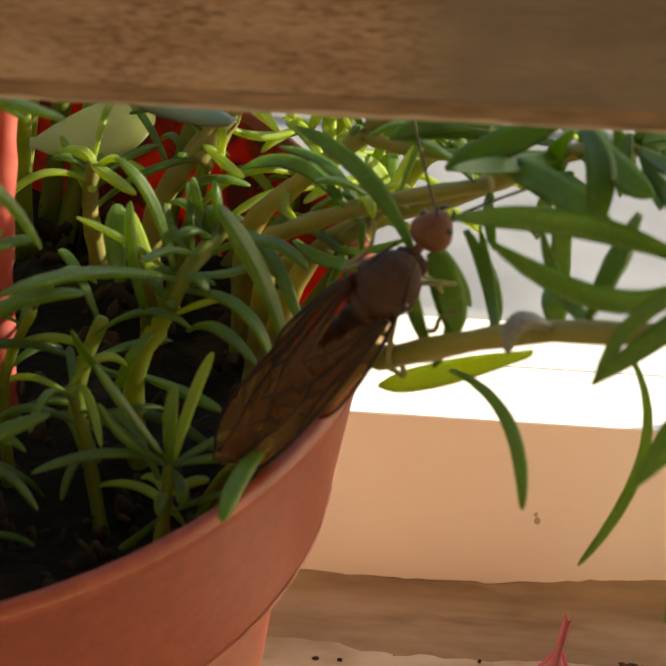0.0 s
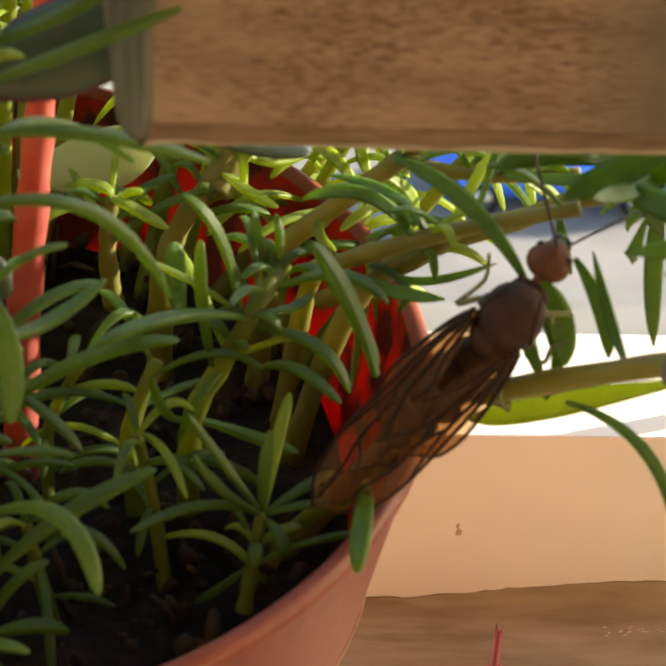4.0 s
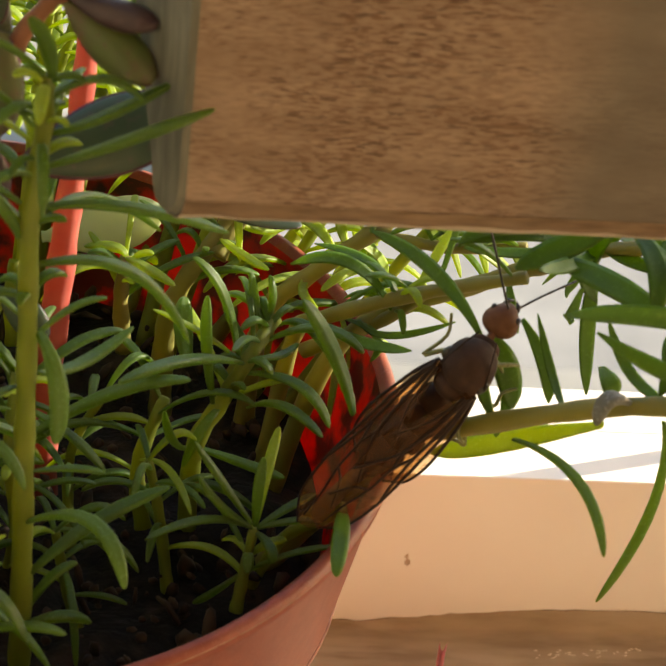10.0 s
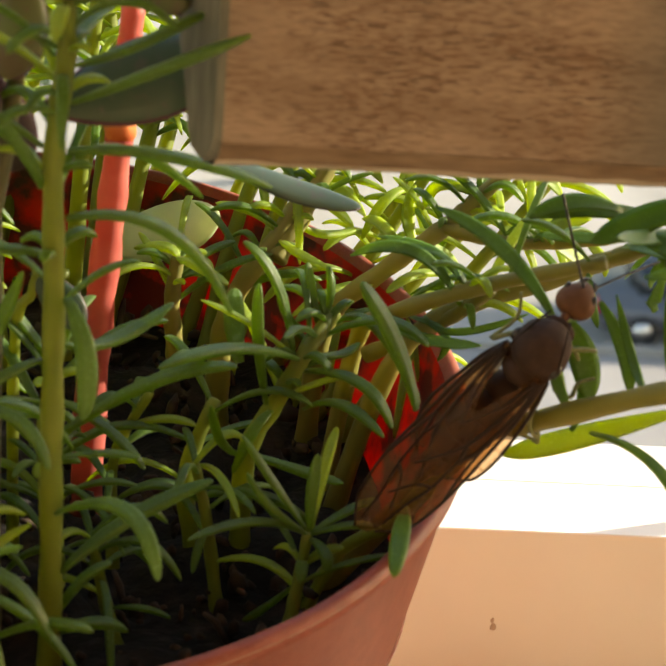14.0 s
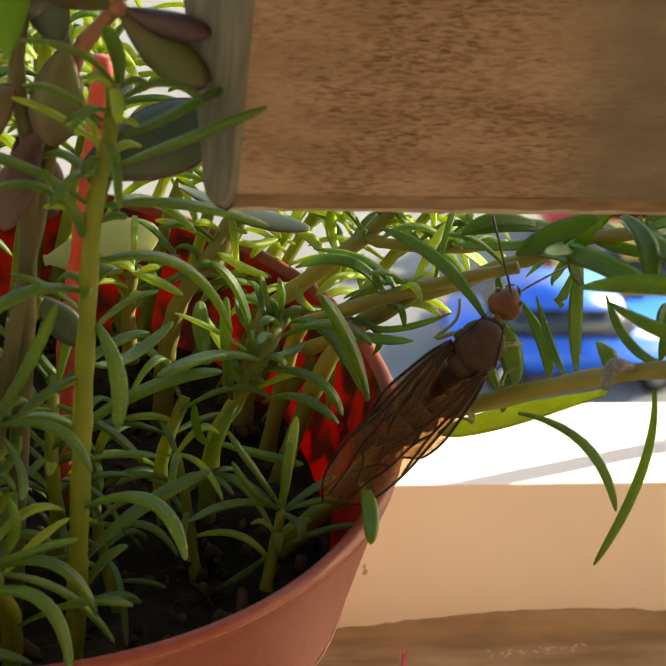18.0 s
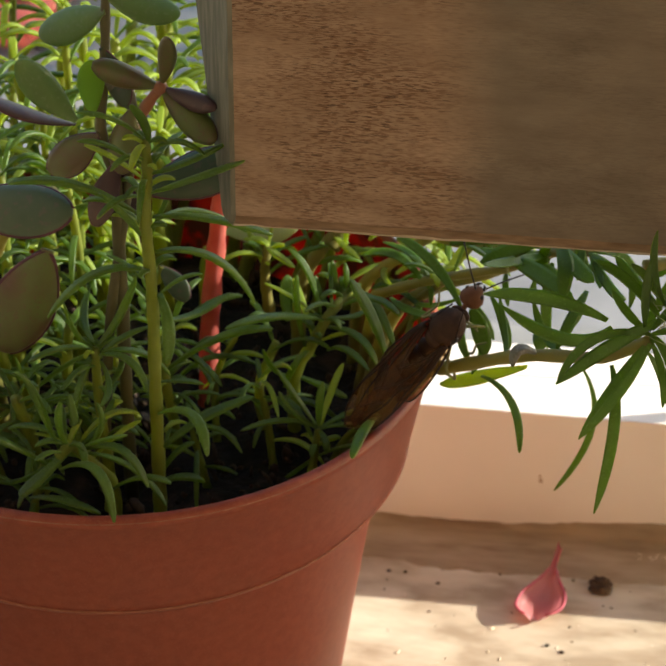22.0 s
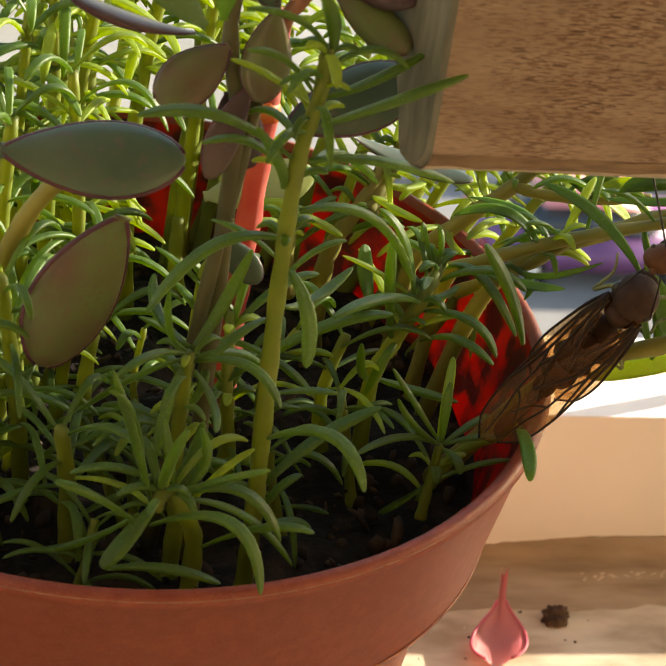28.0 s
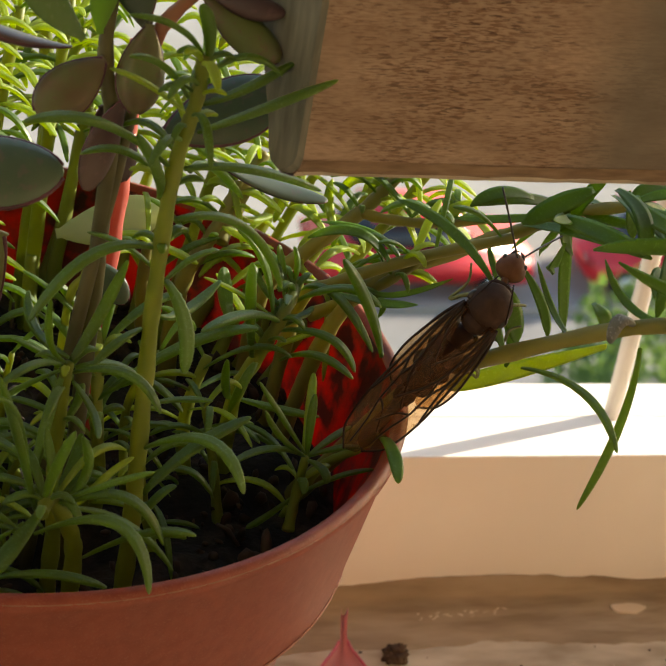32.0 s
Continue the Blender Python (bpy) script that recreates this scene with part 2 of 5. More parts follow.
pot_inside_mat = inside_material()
wood_mat = wood_material()
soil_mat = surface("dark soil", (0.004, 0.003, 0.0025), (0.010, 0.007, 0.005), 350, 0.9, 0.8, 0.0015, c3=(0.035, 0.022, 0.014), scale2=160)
chip_mat = surface("bark chip", (0.014, 0.009, 0.006), (0.055, 0.034, 0.02), 300, 0.85, 0.4)
# Lighter terracotta: paints the highlight on the moulding line and the rim edge.
seam_mat = surface("terracotta highlight", (0.22, 0.08, 0.05), (0.30, 0.13, 0.085), 500, 0.5, 0.2)
wood_end_mat = surface("grey wood end", (0.095, 0.098, 0.075), (0.16, 0.158, 0.125), 160, 0.7, 0.3, stretch=(6, 6, 1))
wood_edge_mat = surface("worn wood edge", (0.12, 0.078, 0.046), (0.20, 0.135, 0.084), 260, 0.75, 0.4, 0.0002, (1, 3, 5))
wood_rim_mat = surface("lit wood rim", (0.30, 0.24, 0.17), (0.44, 0.37, 0.28), 160, 0.7, 0.3, 0.0002, (1, 4, 4))
ledge_mat = surface("cream painted ledge", (0.80, 0.745, 0.69), (0.85, 0.805, 0.755), 30, 0.5, 0.08, 0.0003)
floor_mat = surface("dirty cream sill", (0.37, 0.285, 0.195), (0.56, 0.465, 0.345), 95, 0.75, 0.4, 0.0004, (1, 2.4, 1), (0.64, 0.56, 0.43), 45)
strip_mat = surface("bare brown wood", (0.25, 0.18, 0.115), (0.37, 0.28, 0.19), 80, 0.75, 0.4, 0.0003, (1, 4, 4), (0.40, 0.31, 0.22), 60)
paint_mat = surface("peeling cream paint", (0.62, 0.50, 0.37), (0.72, 0.60, 0.46), 40, 0.55, 0.15, 0.0003)
plaster_mat = surface("grey plaster", (0.19, 0.17, 0.142), (0.24, 0.215, 0.182), 3, 0.8, 0.2, 0.002)
house_mat = surface("ochre house wall", (0.50, 0.34, 0.205), (0.58, 0.41, 0.26), 3, 0.8, 0.2, 0.002)
dark_panel_mat = surface("dark panel wood", (0.045, 0.028, 0.016), (0.075, 0.048, 0.028), 40, 0.7, 0.3, 0.0005, (4, 4, 1))
bar_mat = surface("ivory painted bar", (0.68, 0.62, 0.52), (0.78, 0.72, 0.62), 90, 0.4, 0.1)
body_mat = surface("ant thorax", (0.024, 0.010, 0.004), (0.042, 0.018, 0.008), 700, 0.8, 0.3, 0.0001)
shield_mat = surface("ant shield", (0.024, 0.011, 0.006), (0.040, 0.019, 0.010), 1200, 0.75, 0.5, 0.00006)
head_mat = surface("ant head", (0.085, 0.034, 0.014), (0.13, 0.054, 0.024), 700, 0.6, 0.25, 0.0001)
leg_mat = surface("ant leg", (0.13, 0.14, 0.05), (0.21, 0.21, 0.085), 600, 0.5, 0.1)
black_mat = surface("black chitin", (0.01, 0.008, 0.006), (0.03, 0.02, 0.014), 500, 0.3, 0.1)
vein_mat = surface("dark vein", (0.012, 0.006, 0.003), (0.026, 0.012, 0.006), 500, 0.65, 0.1)
smudge_mat = surface("brown smudge", (0.42, 0.31, 0.23), (0.54, 0.42, 0.33), 900, 0.8, 0.2)
debris_mat = surface("dry seed head", (0.05, 0.03, 0.02), (0.13, 0.085, 0.05), 500, 0.9, 0.5)


def wing_material():
    m, t, bs = nodes_of("smoky wing")
    rp, nz = mottled(t, (0.085, 0.052, 0.034), (0.15, 0.098, 0.066), 420)
    t.links.new(rp.outputs[0], bs.inputs["Base Color"])
    bs.inputs["Roughness"].default_value = 0.42
    bs.inputs["Specular IOR Level"].default_value = 0.3
    tr = t.nodes.new("ShaderNodeBsdfTranslucent")
    tr.inputs[0].default_value = (0.36, 0.20, 0.09, 1)
    clear = t.nodes.new("ShaderNodeBsdfTransparent")
    clear.inputs[0].default_value = (0.90, 0.63, 0.36, 1)
    a, b = t.nodes.new("ShaderNodeMixShader"), t.nodes.new("ShaderNodeMixShader")
    a.inputs[0].default_value, b.inputs[0].default_value = 0.28, 0.56
    t.links.new(bs.outputs[0], a.inputs[1])
    t.links.new(tr.outputs[0], a.inputs[2])
    t.links.new(a.outputs[0], b.inputs[1])
    t.links.new(clear.outputs[0], b.inputs[2])
    t.links.new(b.outputs[0], t.nodes["Material Output"].inputs[0])
    return m


wing_mat = wing_material()
MM = 0.001


# ---- builders ----
def part(name, bm, material, parent=None, label="", smooth=True):
    """Links a bmesh as one mesh object under a thing or a part; the vertices are in the parent's space."""
    me = bpy.data.meshes.new(name)
    bm.to_mesh(me)
    bm.free()
    for p in me.polygons:
        p.use_smooth = smooth
    me.materials.append(material)
    ob = new(name, me)
    if parent:
        ob.parent = parent
    if label:
        ob["label"] = label
    return ob


def thing(name, at, label, category, group="", kind=""):
    ob = new(name)
    ob.location = at
    return tagged(ob, label, category, group, kind)


def tube(bm, pts, radii, sides=8, flat=1.0, cap=True, up=Vector((0, 0, 1))):
    """A tube through the points; flat < 1 presses the section along the upward side."""
    rings = []
    side = None
    for k, p in enumerate(pts):
        d = (pts[min(k + 1, len(pts) - 1)] - pts[max(k - 1, 0)]).normalized()
        if side is None:
            side = d.cross(up)
            side = side if side.length > 0.1 else d.cross(Vector((0, 1, 0)))
        side = (side - d * side.dot(d)).normalized()
        top = side.cross(d).normalized()
        r = radii[k]
        rings.append([bm.verts.new(p + side * (r * math.cos(a)) + top * (r * flat * math.sin(a)))
                      for a in (2 * math.pi * i / sides for i in range(sides))])
    for a, b in zip(rings, rings[1:]):
        for i in range(sides):
            bm.faces.new((a[i], a[(i + 1) % sides], b[(i + 1) % sides], b[i]))
    if cap:
        bm.faces.new(rings[0][::-1])
        bm.faces.new(rings[-1])
    return rings


def curve_through(pts, steps):
    """Points on a smooth curve through three or more points."""
    out = []
    n = len(pts)
    for k in range(n - 1):
        p0, p1, p2, p3 = pts[max(k - 1, 0)], pts[k], pts[k + 1], pts[min(k + 2, n - 1)]
        for i in range(steps):
            u = i / steps
            out.append(0.5 * (2 * p1 + (p2 - p0) * u + (2 * p0 - 5 * p1 + 4 * p2 - p3) * u * u + (3 * p1 - p0 - 3 * p2 + p3) * u ** 3))
    return out + [pts[-1]]


def box(bm, x0, x1, y0, y1, z0, z1, bevel=0.0, segments=2):
    r = bmesh.ops.create_cube(bm, size=1)
    for v in r["verts"]:
        v.co = Vector((x0 + (v.co.x + 0.5) * (x1 - x0), y0 + (v.co.y + 0.5) * (y1 - y0), z0 + (v.co.z + 0.5) * (z1 - z0)))
    if bevel:
        es = list({e for v in r["verts"] for e in v.link_edges})
        bmesh.ops.bevel(bm, geom=es, offset=bevel, segments=segments, affect="EDGES")
    return bm


def lathe(bm, profile, sides=96):
    rings = [[bm.verts.new((r * math.cos(2 * math.pi * i / sides), r * math.sin(2 * math.pi * i / sides), z)) for i in range(sides)] for r, z in profile]
    for a, b in zip(rings, rings[1:]):
        for i in range(sides):
            bm.faces.new((a[i], a[(i + 1) % sides], b[(i + 1) % sides], b[i]))
    return rings


def ball(bm, centre, sx, sy, sz, axes=None, sub=2, rough=0.0):
    r = bmesh.ops.create_icosphere(bm, subdivisions=sub, radius=1)
    m = axes or Matrix.Identity(3)
    for v in r["verts"]:
        k = 1 + rough * noise.noise(v.co * 2.3 + centre * 900)
        v.co = m @ Vector((v.co.x * sx * k, v.co.y * sy * k, v.co.z * sz * k)) + centre
    return r["verts"]


# ---- the sill, the ledge and the house ----
FLOOR = 0.006
bm = bmesh.new()
box(bm, -1.5, 6.0, -1.0, 0.0585, FLOOR - 0.12, FLOOR)
tagged(part("floor", bm, floor_mat, smooth=False), "dusty beige sill with brown stains and soil specks", "floor", kind="structure")
bm = bmesh.new()
box(bm, -1.5, 6.0, 0.058, 0.0689, FLOOR - 0.1, 0.0317, 0.00012)
tagged(part("ledge_front", bm, ledge_mat, smooth=False), "cream painted ledge behind the pot, sunlit on top", "ledge", kind="structure")
bm = bmesh.new()
box(bm, -1.5, 6.0, 0.06896, 0.0786, FLOOR - 0.1, 0.0317, 0.00012)
tagged(part("ledge_back", bm, ledge_mat, smooth=False), "outer strip of the white painted ledge", "ledge", kind="structure")
bm = bmesh.new()
box(bm, -6, 6, -1.2, 0.0785, -20, FLOOR - 0.121)
tagged(part("wall_facade", bm, house_mat, smooth=False), "cream house facade below the window", "wall", kind="structure")
# Dark panel added behind the camera to weaken fill on the pot's left.
bm = bmesh.new()
box(bm, -0.24, 0.12, -1.0, -0.96, FLOOR, 2.0)
tagged(part("dark_panel_1", bm, dark_panel_mat, smooth=False), "unseen dark wooden panel added to cut the bounce from the back wall", "door", kind="structure")
# Closes the place behind the camera; added mainly as a warm reflector.
bm = bmesh.new()
box(bm, -0.5, 6.0, -1.2, -1.0, FLOOR - 0.1, 2.4)
tagged(part("wall_back", bm, house_mat, smooth=False), "unseen ochre wall added behind the camera to bounce warm light", "wall", kind="structure")
# Added out of view: blocks sky from the left and bounces a little light.
bm = bmesh.new()
box(bm, -0.32, -0.24, -1.0, 0.04, FLOOR, 2.0)
tagged(part("wall_left", bm, plaster_mat, smooth=False), "unseen grey plaster wall added at the left to shape the fill light", "wall", kind="structure")
bm = bmesh.new()
box(bm, 1.2, 1.32, -0.07, 0.05, FLOOR, 2.0)
tagged(part("wall_pillar", bm, house_mat, smooth=False), "plain ochre pillar that holds the wooden board", "wall", kind="structure")
# Out-of-view post added as a sun blocker for the front half of the pot.
bm = bmesh.new()
box(bm, 1.2, 1.27, 0.296, 0.352, -20.0, 2.3)
tagged(part("wall_sun_block", bm, house_mat, smooth=False), "unseen ochre column added to keep the sun off the front of the pot", "wall", kind="structure")
# Overhead slab, never in view, added to hold back light from the zenith.
bm = bmesh.new()
box(bm, -1.5, 6.0, -1.2, 0.05, 2.0, 2.2)
tagged(part("ceiling", bm, house_mat, smooth=False), "unseen slab added overhead to cut the blue sky light", "ceiling", kind="structure")

bm = bmesh.new()
rows = []
for k in range(361):
    x = -0.25 + 0.5 * k / 360
    rise = max(0.0, min(1.0, (x - 0.055) / 0.022)) * (1 - 0.45 * max(0.0, min(1.0, (x - 0.1) / 0.016)))
    top = FLOOR + 0.0011 + 0.0029 * rise + 0.0005 * noise.noise(Vector((x * 60, 0, 0))) + 0.0006 * noise.noise(Vector((x * 170, 4, 0))) + 0.0003 * noise.noise(Vector((x * 620, 7, 0)))
    foot = 0.0465 + 0.002 * noise.noise(Vector((x * 50, 2, 0))) + 0.0014 * noise.noise(Vector((x * 260, 3, 0)))
    rows.append([bm.verts.new(p) for p in ((x, 0.05802, top), (x, 0.05775, top - 0.00006), (x, 0.0576, FLOOR + 0.0009), (x, 0.0571, FLOOR + 0.0006), (x, 0.0560, FLOOR + 0.00045), (x, foot, FLOOR + 0.0003), (x, foot - 0.0006, FLOOR - 0.0002))])
for p, q in zip(rows, rows[1:]):
    for i in range(6):
        bm.faces.new((p[i], p[i + 1], q[i + 1], q[i]))
crest = [p[0].co + Vector((0, -0.00012, 0.00002)) for p in rows]
tagged(part("worn_strip", bm, strip_mat), "bare brown strip at the foot of the ledge where the paint has come off", "trim", kind="structure")
bm = bmesh.new()
for k in range(6, 355, 7):
    if noise.noise(Vector((k * 0.21, 5, 0))) > 0.0:
        tube(bm, crest[k:k + 8], [0.00002 + 0.00006 * abs(noise.noise(Vector((i * 0.37, 1, 0)))) for i in range(k, k + 8)], 5)
tagged(part("paint_edge", bm, debris_mat), "dark broken edge of the peeled paint on the ledge", "trim", kind="structure")

# ---- the wooden bar above the pot, let into the side wall ----
bar = thing("wooden_crossbar", (0.0, 0.0, 0.0), "weathered brown wooden board above the pot, worn at the edges", "board")
bm = bmesh.new()
prof = [(-28.8, 121.6), (-28.5, 120.5), (-27.8, 119.6), (-26.8, 119.2), (-26.0, 119.5), (-25.5, 120.6), (-25.0, 123.2), (-22.4, 132), (-18.2, 146), (-14, 165), (-14, 230), (-28.8, 230)]
ends = []
for x0 in (21.9, 1200.0):
    ring = []
    for y, z in prof:
        lean = -0.54 * (y + 28.8) if x0 < 100 else 0
        drop = 0.0 if x0 < 100 else -6.0
        ring.append(bm.verts.new(((x0 + lean) * MM, (y + (0 if x0 < 100 else 14)) * MM, (z + drop) * MM)))
    ends.append(ring)
n = len(prof)
for i in range(n):
    bm.faces.new((ends[0][i], ends[0][(i + 1) % n], ends[1][(i + 1) % n], ends[1][i]))
bm.faces.new(ends[1])
bmesh.ops.recalc_face_normals(bm, faces=bm.faces)
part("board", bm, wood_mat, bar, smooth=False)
bm = bmesh.new()
ring = [bm.verts.new(((21.9 - 0.54 * (y + 28.8)) * MM, y * MM, z * MM)) for y, z in prof]
ring2 = [bm.verts.new(v.co + Vector((-0.0006, 0, 0)) + (Vector((0, -0.0235, 0.155)) - Vector((0, v.co.y, v.co.z))) * 0.012) for v in ring]
for i in range(n):
    bm.faces.new((ring[i], ring2[i], ring2[(i + 1) % n], ring[(i + 1) % n]))
bm.faces.new(ring2[::-1])
part("end_grain", bm, wood_end_mat, bar, "dark grey end of the board", smooth=False)
def edge_band(edge, name, material, label):
    bm = bmesh.new()
    lines = []
    for y, z in edge:
        line = []
        for k in range(61):
            u = k / 60 if k < 60 else 1
            x = 21.85 - 0.54 * (y + 28.8) + (140 * u if k < 60 else 1178)
            w = (x - 21.6) / 1178
            chip = 0.16 * noise.noise(Vector((x * 0.35, z, y))) + 0.1 * noise.noise(Vector((x * 1.3, z, y)))
            line.append(bm.verts.new((x * MM, (y + 14 * w + chip * 0.5) * MM, (z - 6 * w + chip) * MM)))
        lines.append(line)
    for p, q in zip(lines, lines[1:]):
        for i in range(60):
            bm.faces.new((p[i], q[i], q[i + 1], p[i + 1]))
    part(name, bm, material, bar, label)


edge_band([(-28.83, 121.5), (-28.86, 121.0), (-28.66, 120.5), (-28.4, 120.1)], "lower_edge", wood_edge_mat, "dark dirty lower edge")
# The rim's pale colour stands for light on the underside of the board.
edge_band([(-28.45, 120.2), (-27.9, 119.5), (-27.2, 119.15), (-26.6, 119.05), (-26.0, 119.3)], "lower_rim", wood_rim_mat, "worn rim along the bottom, painted pale for its lit underside")

# ---- the ivory bar on the ledge ----
grille = thing("window_bar", (0.1095, 0.0690, 0.0317), "upright ivory painted bar standing on the ledge", "bar")
bm = bmesh.new()
tube(bm, [Vector((0, 0, z)) for z in (0, 0.1, 0.2, 0.36)], [0.00135] * 4, 14)
part("rod", bm, bar_mat, grille)

# ---- the pot ----
pot = thing("flower_pot", (0, 0, FLOOR), "terracotta plastic flower pot, red where light shines through", "pot")
H = 0.085 - FLOOR
bm = bmesh.new()
outer = [(0.0, 0.0), (0.0285, 0.0), (0.0300, 0.0012), (0.0350, 0.040), (0.0376, H - 0.0205), (0.0390, H - 0.0198), (0.0406, H - 0.0193), (0.0412, H - 0.0184), (0.0415, H - 0.0168),
         (0.0443, H - 0.0022), (0.0450, H - 0.0014), (0.0451, H - 0.0006), (0.0447, H), (0.0440, H + 0.0001), (0.0434, H - 0.0006)]
inner = [(0.0428, H - 0.004), (0.0390, H - 0.020), (0.0365, H - 0.0215), (0.0337, 0.040), (0.0288, 0.003), (0.0, 0.003)]
lathe(bm, outer[:5], 128)
bmesh.ops.remove_doubles(bm, verts=bm.verts, dist=1e-6)
part("body", bm, pot_mat, pot)
bm = bmesh.new()
lathe(bm, outer[4:], 128)
part("collar", bm, pot_mat, pot, "smooth upper band with a rolled rim")
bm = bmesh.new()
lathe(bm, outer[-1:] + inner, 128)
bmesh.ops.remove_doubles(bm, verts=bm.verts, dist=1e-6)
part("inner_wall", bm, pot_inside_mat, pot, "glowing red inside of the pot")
bm = bmesh.new()
tube(bm, [Vector((0.04128 * math.cos(a), 0.04128 * math.sin(a), H - 0.0183)) for a in (2 * math.pi * k / 128 for k in range(129))], [0.00014] * 129, 6, cap=False)
part("seam", bm, seam_mat, pot, "moulding line with its highlight painted in")

bm = bmesh.new()
tube(bm, [Vector((0.04497 * math.cos(a), 0.04497 * math.sin(a), H - 0.0006)) for a in (2 * math.pi * k / 160 for k in range(161))], [0.00013] * 161, 6, cap=False)
part("rim_edge", bm, seam_mat, pot, "edge of the rim with its highlight painted in")

SOIL = 0.0715
bm = bmesh.new()
rings = []
for k in range(15):
    r = 0.0392 * k / 14
    rings.append([bm.verts.new((r * math.cos(a), r * math.sin(a), SOIL + 0.0035 * noise.noise(Vector((r * math.cos(a), r * math.sin(a), 0)) * 110) + 0.0012 * noise.noise(Vector((r * math.cos(a), r * math.sin(a), 3)) * 420)))
                  for a in (2 * math.pi * i / 72 for i in range(72))])
for a, b in zip(rings, rings[1:]):
    for i in range(72):
        bm.faces.new((a[i], b[i], b[(i + 1) % 72], a[(i + 1) % 72]))
bmesh.ops.remove_doubles(bm, verts=bm.verts, dist=1e-6)
tagged(part("potting_soil", bm, soil_mat), "dark potting soil filling the pot", "soil", kind="stuff")
rnd = random.Random(4)
bm = bmesh.new()
for k in range(620):
    a, r = rnd.uniform(0, 6.283), 0.038 * math.sqrt(rnd.random())
    s = rnd.uniform(0.0002, 0.0009) * (1.4 if k % 17 == 0 else 1.0)
    q = Euler((rnd.uniform(0, 3), rnd.uniform(0, 3), rnd.uniform(0, 3))).to_matrix()
    ball(bm, Vector((r * math.cos(a), r * math.sin(a), SOIL + rnd.uniform(0.0, 0.0022))), s * rnd.uniform(0.8, 2.2), s, s * rnd.uniform(0.4, 0.9), q, 1, 0.5)
for k in range(46):
    a, r = rnd.uniform(0, 6.283), 0.036 * math.sqrt(rnd.random())
    p = Vector((r * math.cos(a), r * math.sin(a), SOIL + 0.0012))
    d = Vector((rnd.uniform(-1, 1), rnd.uniform(-1, 1), rnd.uniform(0, 0.7))).normalized() * rnd.uniform(0.002, 0.006)
    tube(bm, [p - d * 0.5, p + Vector((0, 0, 0.0006)), p + d * 0.5], [0.00028, 0.00034, 0.0002], 6)
tagged(part("soil_crumbs", bm, chip_mat), "brown bark crumbs scattered over the potting soil", "soil", kind="stuff")


# ---- plants ----
def vec(p):
    return Vector(p) * MM


def plant(name, at, label, category="plant"):
    ob = new(name)
    return tagged(ob, label, category, "plants in the pot")


def seat(owner, p):
    """The first piece sets where the plant stands."""
    if not owner.children:
        owner.location = p
    return owner.location.copy()


def stem(owner, *pts, w=2.0, mat=None, dress=0):
    """A stem through the points; dress: the number of small leaves and tufts along it."""
    pts = [vec(p) for p in pts]
    o = seat(owner, pts[0])
    line = curve_through([p - o for p in pts], 6)
    n = len(line) - 1
    bm = bmesh.new()
    tube(bm, line, [w * MM / 2 * (1.08 - 0.38 * k / n) * (1 + 0.09 * math.sin(k * 1.9)) for k in range(n + 1)], 10)
    ob = part("stem", bm, mat or stem_mat, owner)
    rnd = random.Random(len(owner.children) * 7 + int(pts[0].x * 1e5))
    for j in range(dress):
        k = int(n * (0.5 + 0.48 * (j + rnd.random()) / dress))
        p = (line[min(k, n)] + o) / MM
        for i in range(3 if j % 3 == 2 else 1):
            a = j * 2.4 + i * 1.9 + rnd.uniform(-0.4, 0.4)
            d = Vector((math.cos(a), math.sin(a), rnd.uniform(0.25, 0.9)))
            size = rnd.uniform(2.6, 4.2) if j % 3 == 2 else rnd.uniform(5, 9.5)
            leaf(owner, p, p + d * size * 0.5 + Vector((0, 0, 0.5)), p + d * size + Vector((0, 0, -size * rnd.uniform(0.0, 0.5))), w=rnd.uniform(0.85, 1.35),
                 mat=young_backlit_mat if rnd.random() < 0.35 else leaf_mat)
    return ob


SHAPE = (0.44, 0.56, 0.70, 0.82, 0.91, 0.97, 1.0, 0.99, 0.92, 0.79, 0.60, 0.40, 0.15)
ALONG = (0.0, 0.09, 0.18, 0.28, 0.38, 0.48, 0.58, 0.68, 0.78, 0.87, 0.94, 0.98, 1.0)
SECTION = ((1.0, 0.05), (0.76, 0.42), (0.34, 0.48), (0.0, 0.38), (-0.34, 0.48), (-0.76, 0.42), (-1.0, 0.05), (-0.68, -0.50), (0.0, -0.68), (0.68, -0.50))


def leaf(owner, root, mid, tip, w=1.5, mat=None):
    """A narrow fleshy leaf, flat above with a shallow groove, round below."""
    a, b, c = vec(root), vec(mid), vec(tip)
    o = seat(owner, a)
    ctrl = b * 2 - (a + c) / 2
    bm = bmesh.new()
    rows = []
    n = len(SHAPE) - 1
    m = len(SECTION)
    side = None
    for k, wide in enumerate(SHAPE):
        u = ALONG[k]
        p = a * (1 - u) ** 2 + ctrl * (2 * u * (1 - u)) + c * u * u - o
        d = ((ctrl - a) * (1 - u) + (c - ctrl) * u).normalized()
        if side is None:
            side = d.cross(Vector((0, 0, 1)))
            side = side if side.length > 0.1 else d.cross(Vector((0, 1, 0)))
        side = (side - d * side.dot(d)).normalized()
        top = side.cross(d)
        r = w * MM * 0.40 * wide * (1 + 0.05 * noise.noise((p + o) * 600))
        rows.append([bm.verts.new(p + side * (r * q) + top * (r * h)) for q, h in SECTION])
    for x, y in zip(rows, rows[1:]):
        for i in range(m):
            bm.faces.new((x[i], x[(i + 1) % m], y[(i + 1) % m], y[i]))
    bm.faces.new(rows[0][::-1])
    bm.faces.new(rows[-1])
    bmesh.ops.recalc_face_normals(bm, faces=bm.faces)
    return part("leaf", bm, mat or leaf_mat, owner)


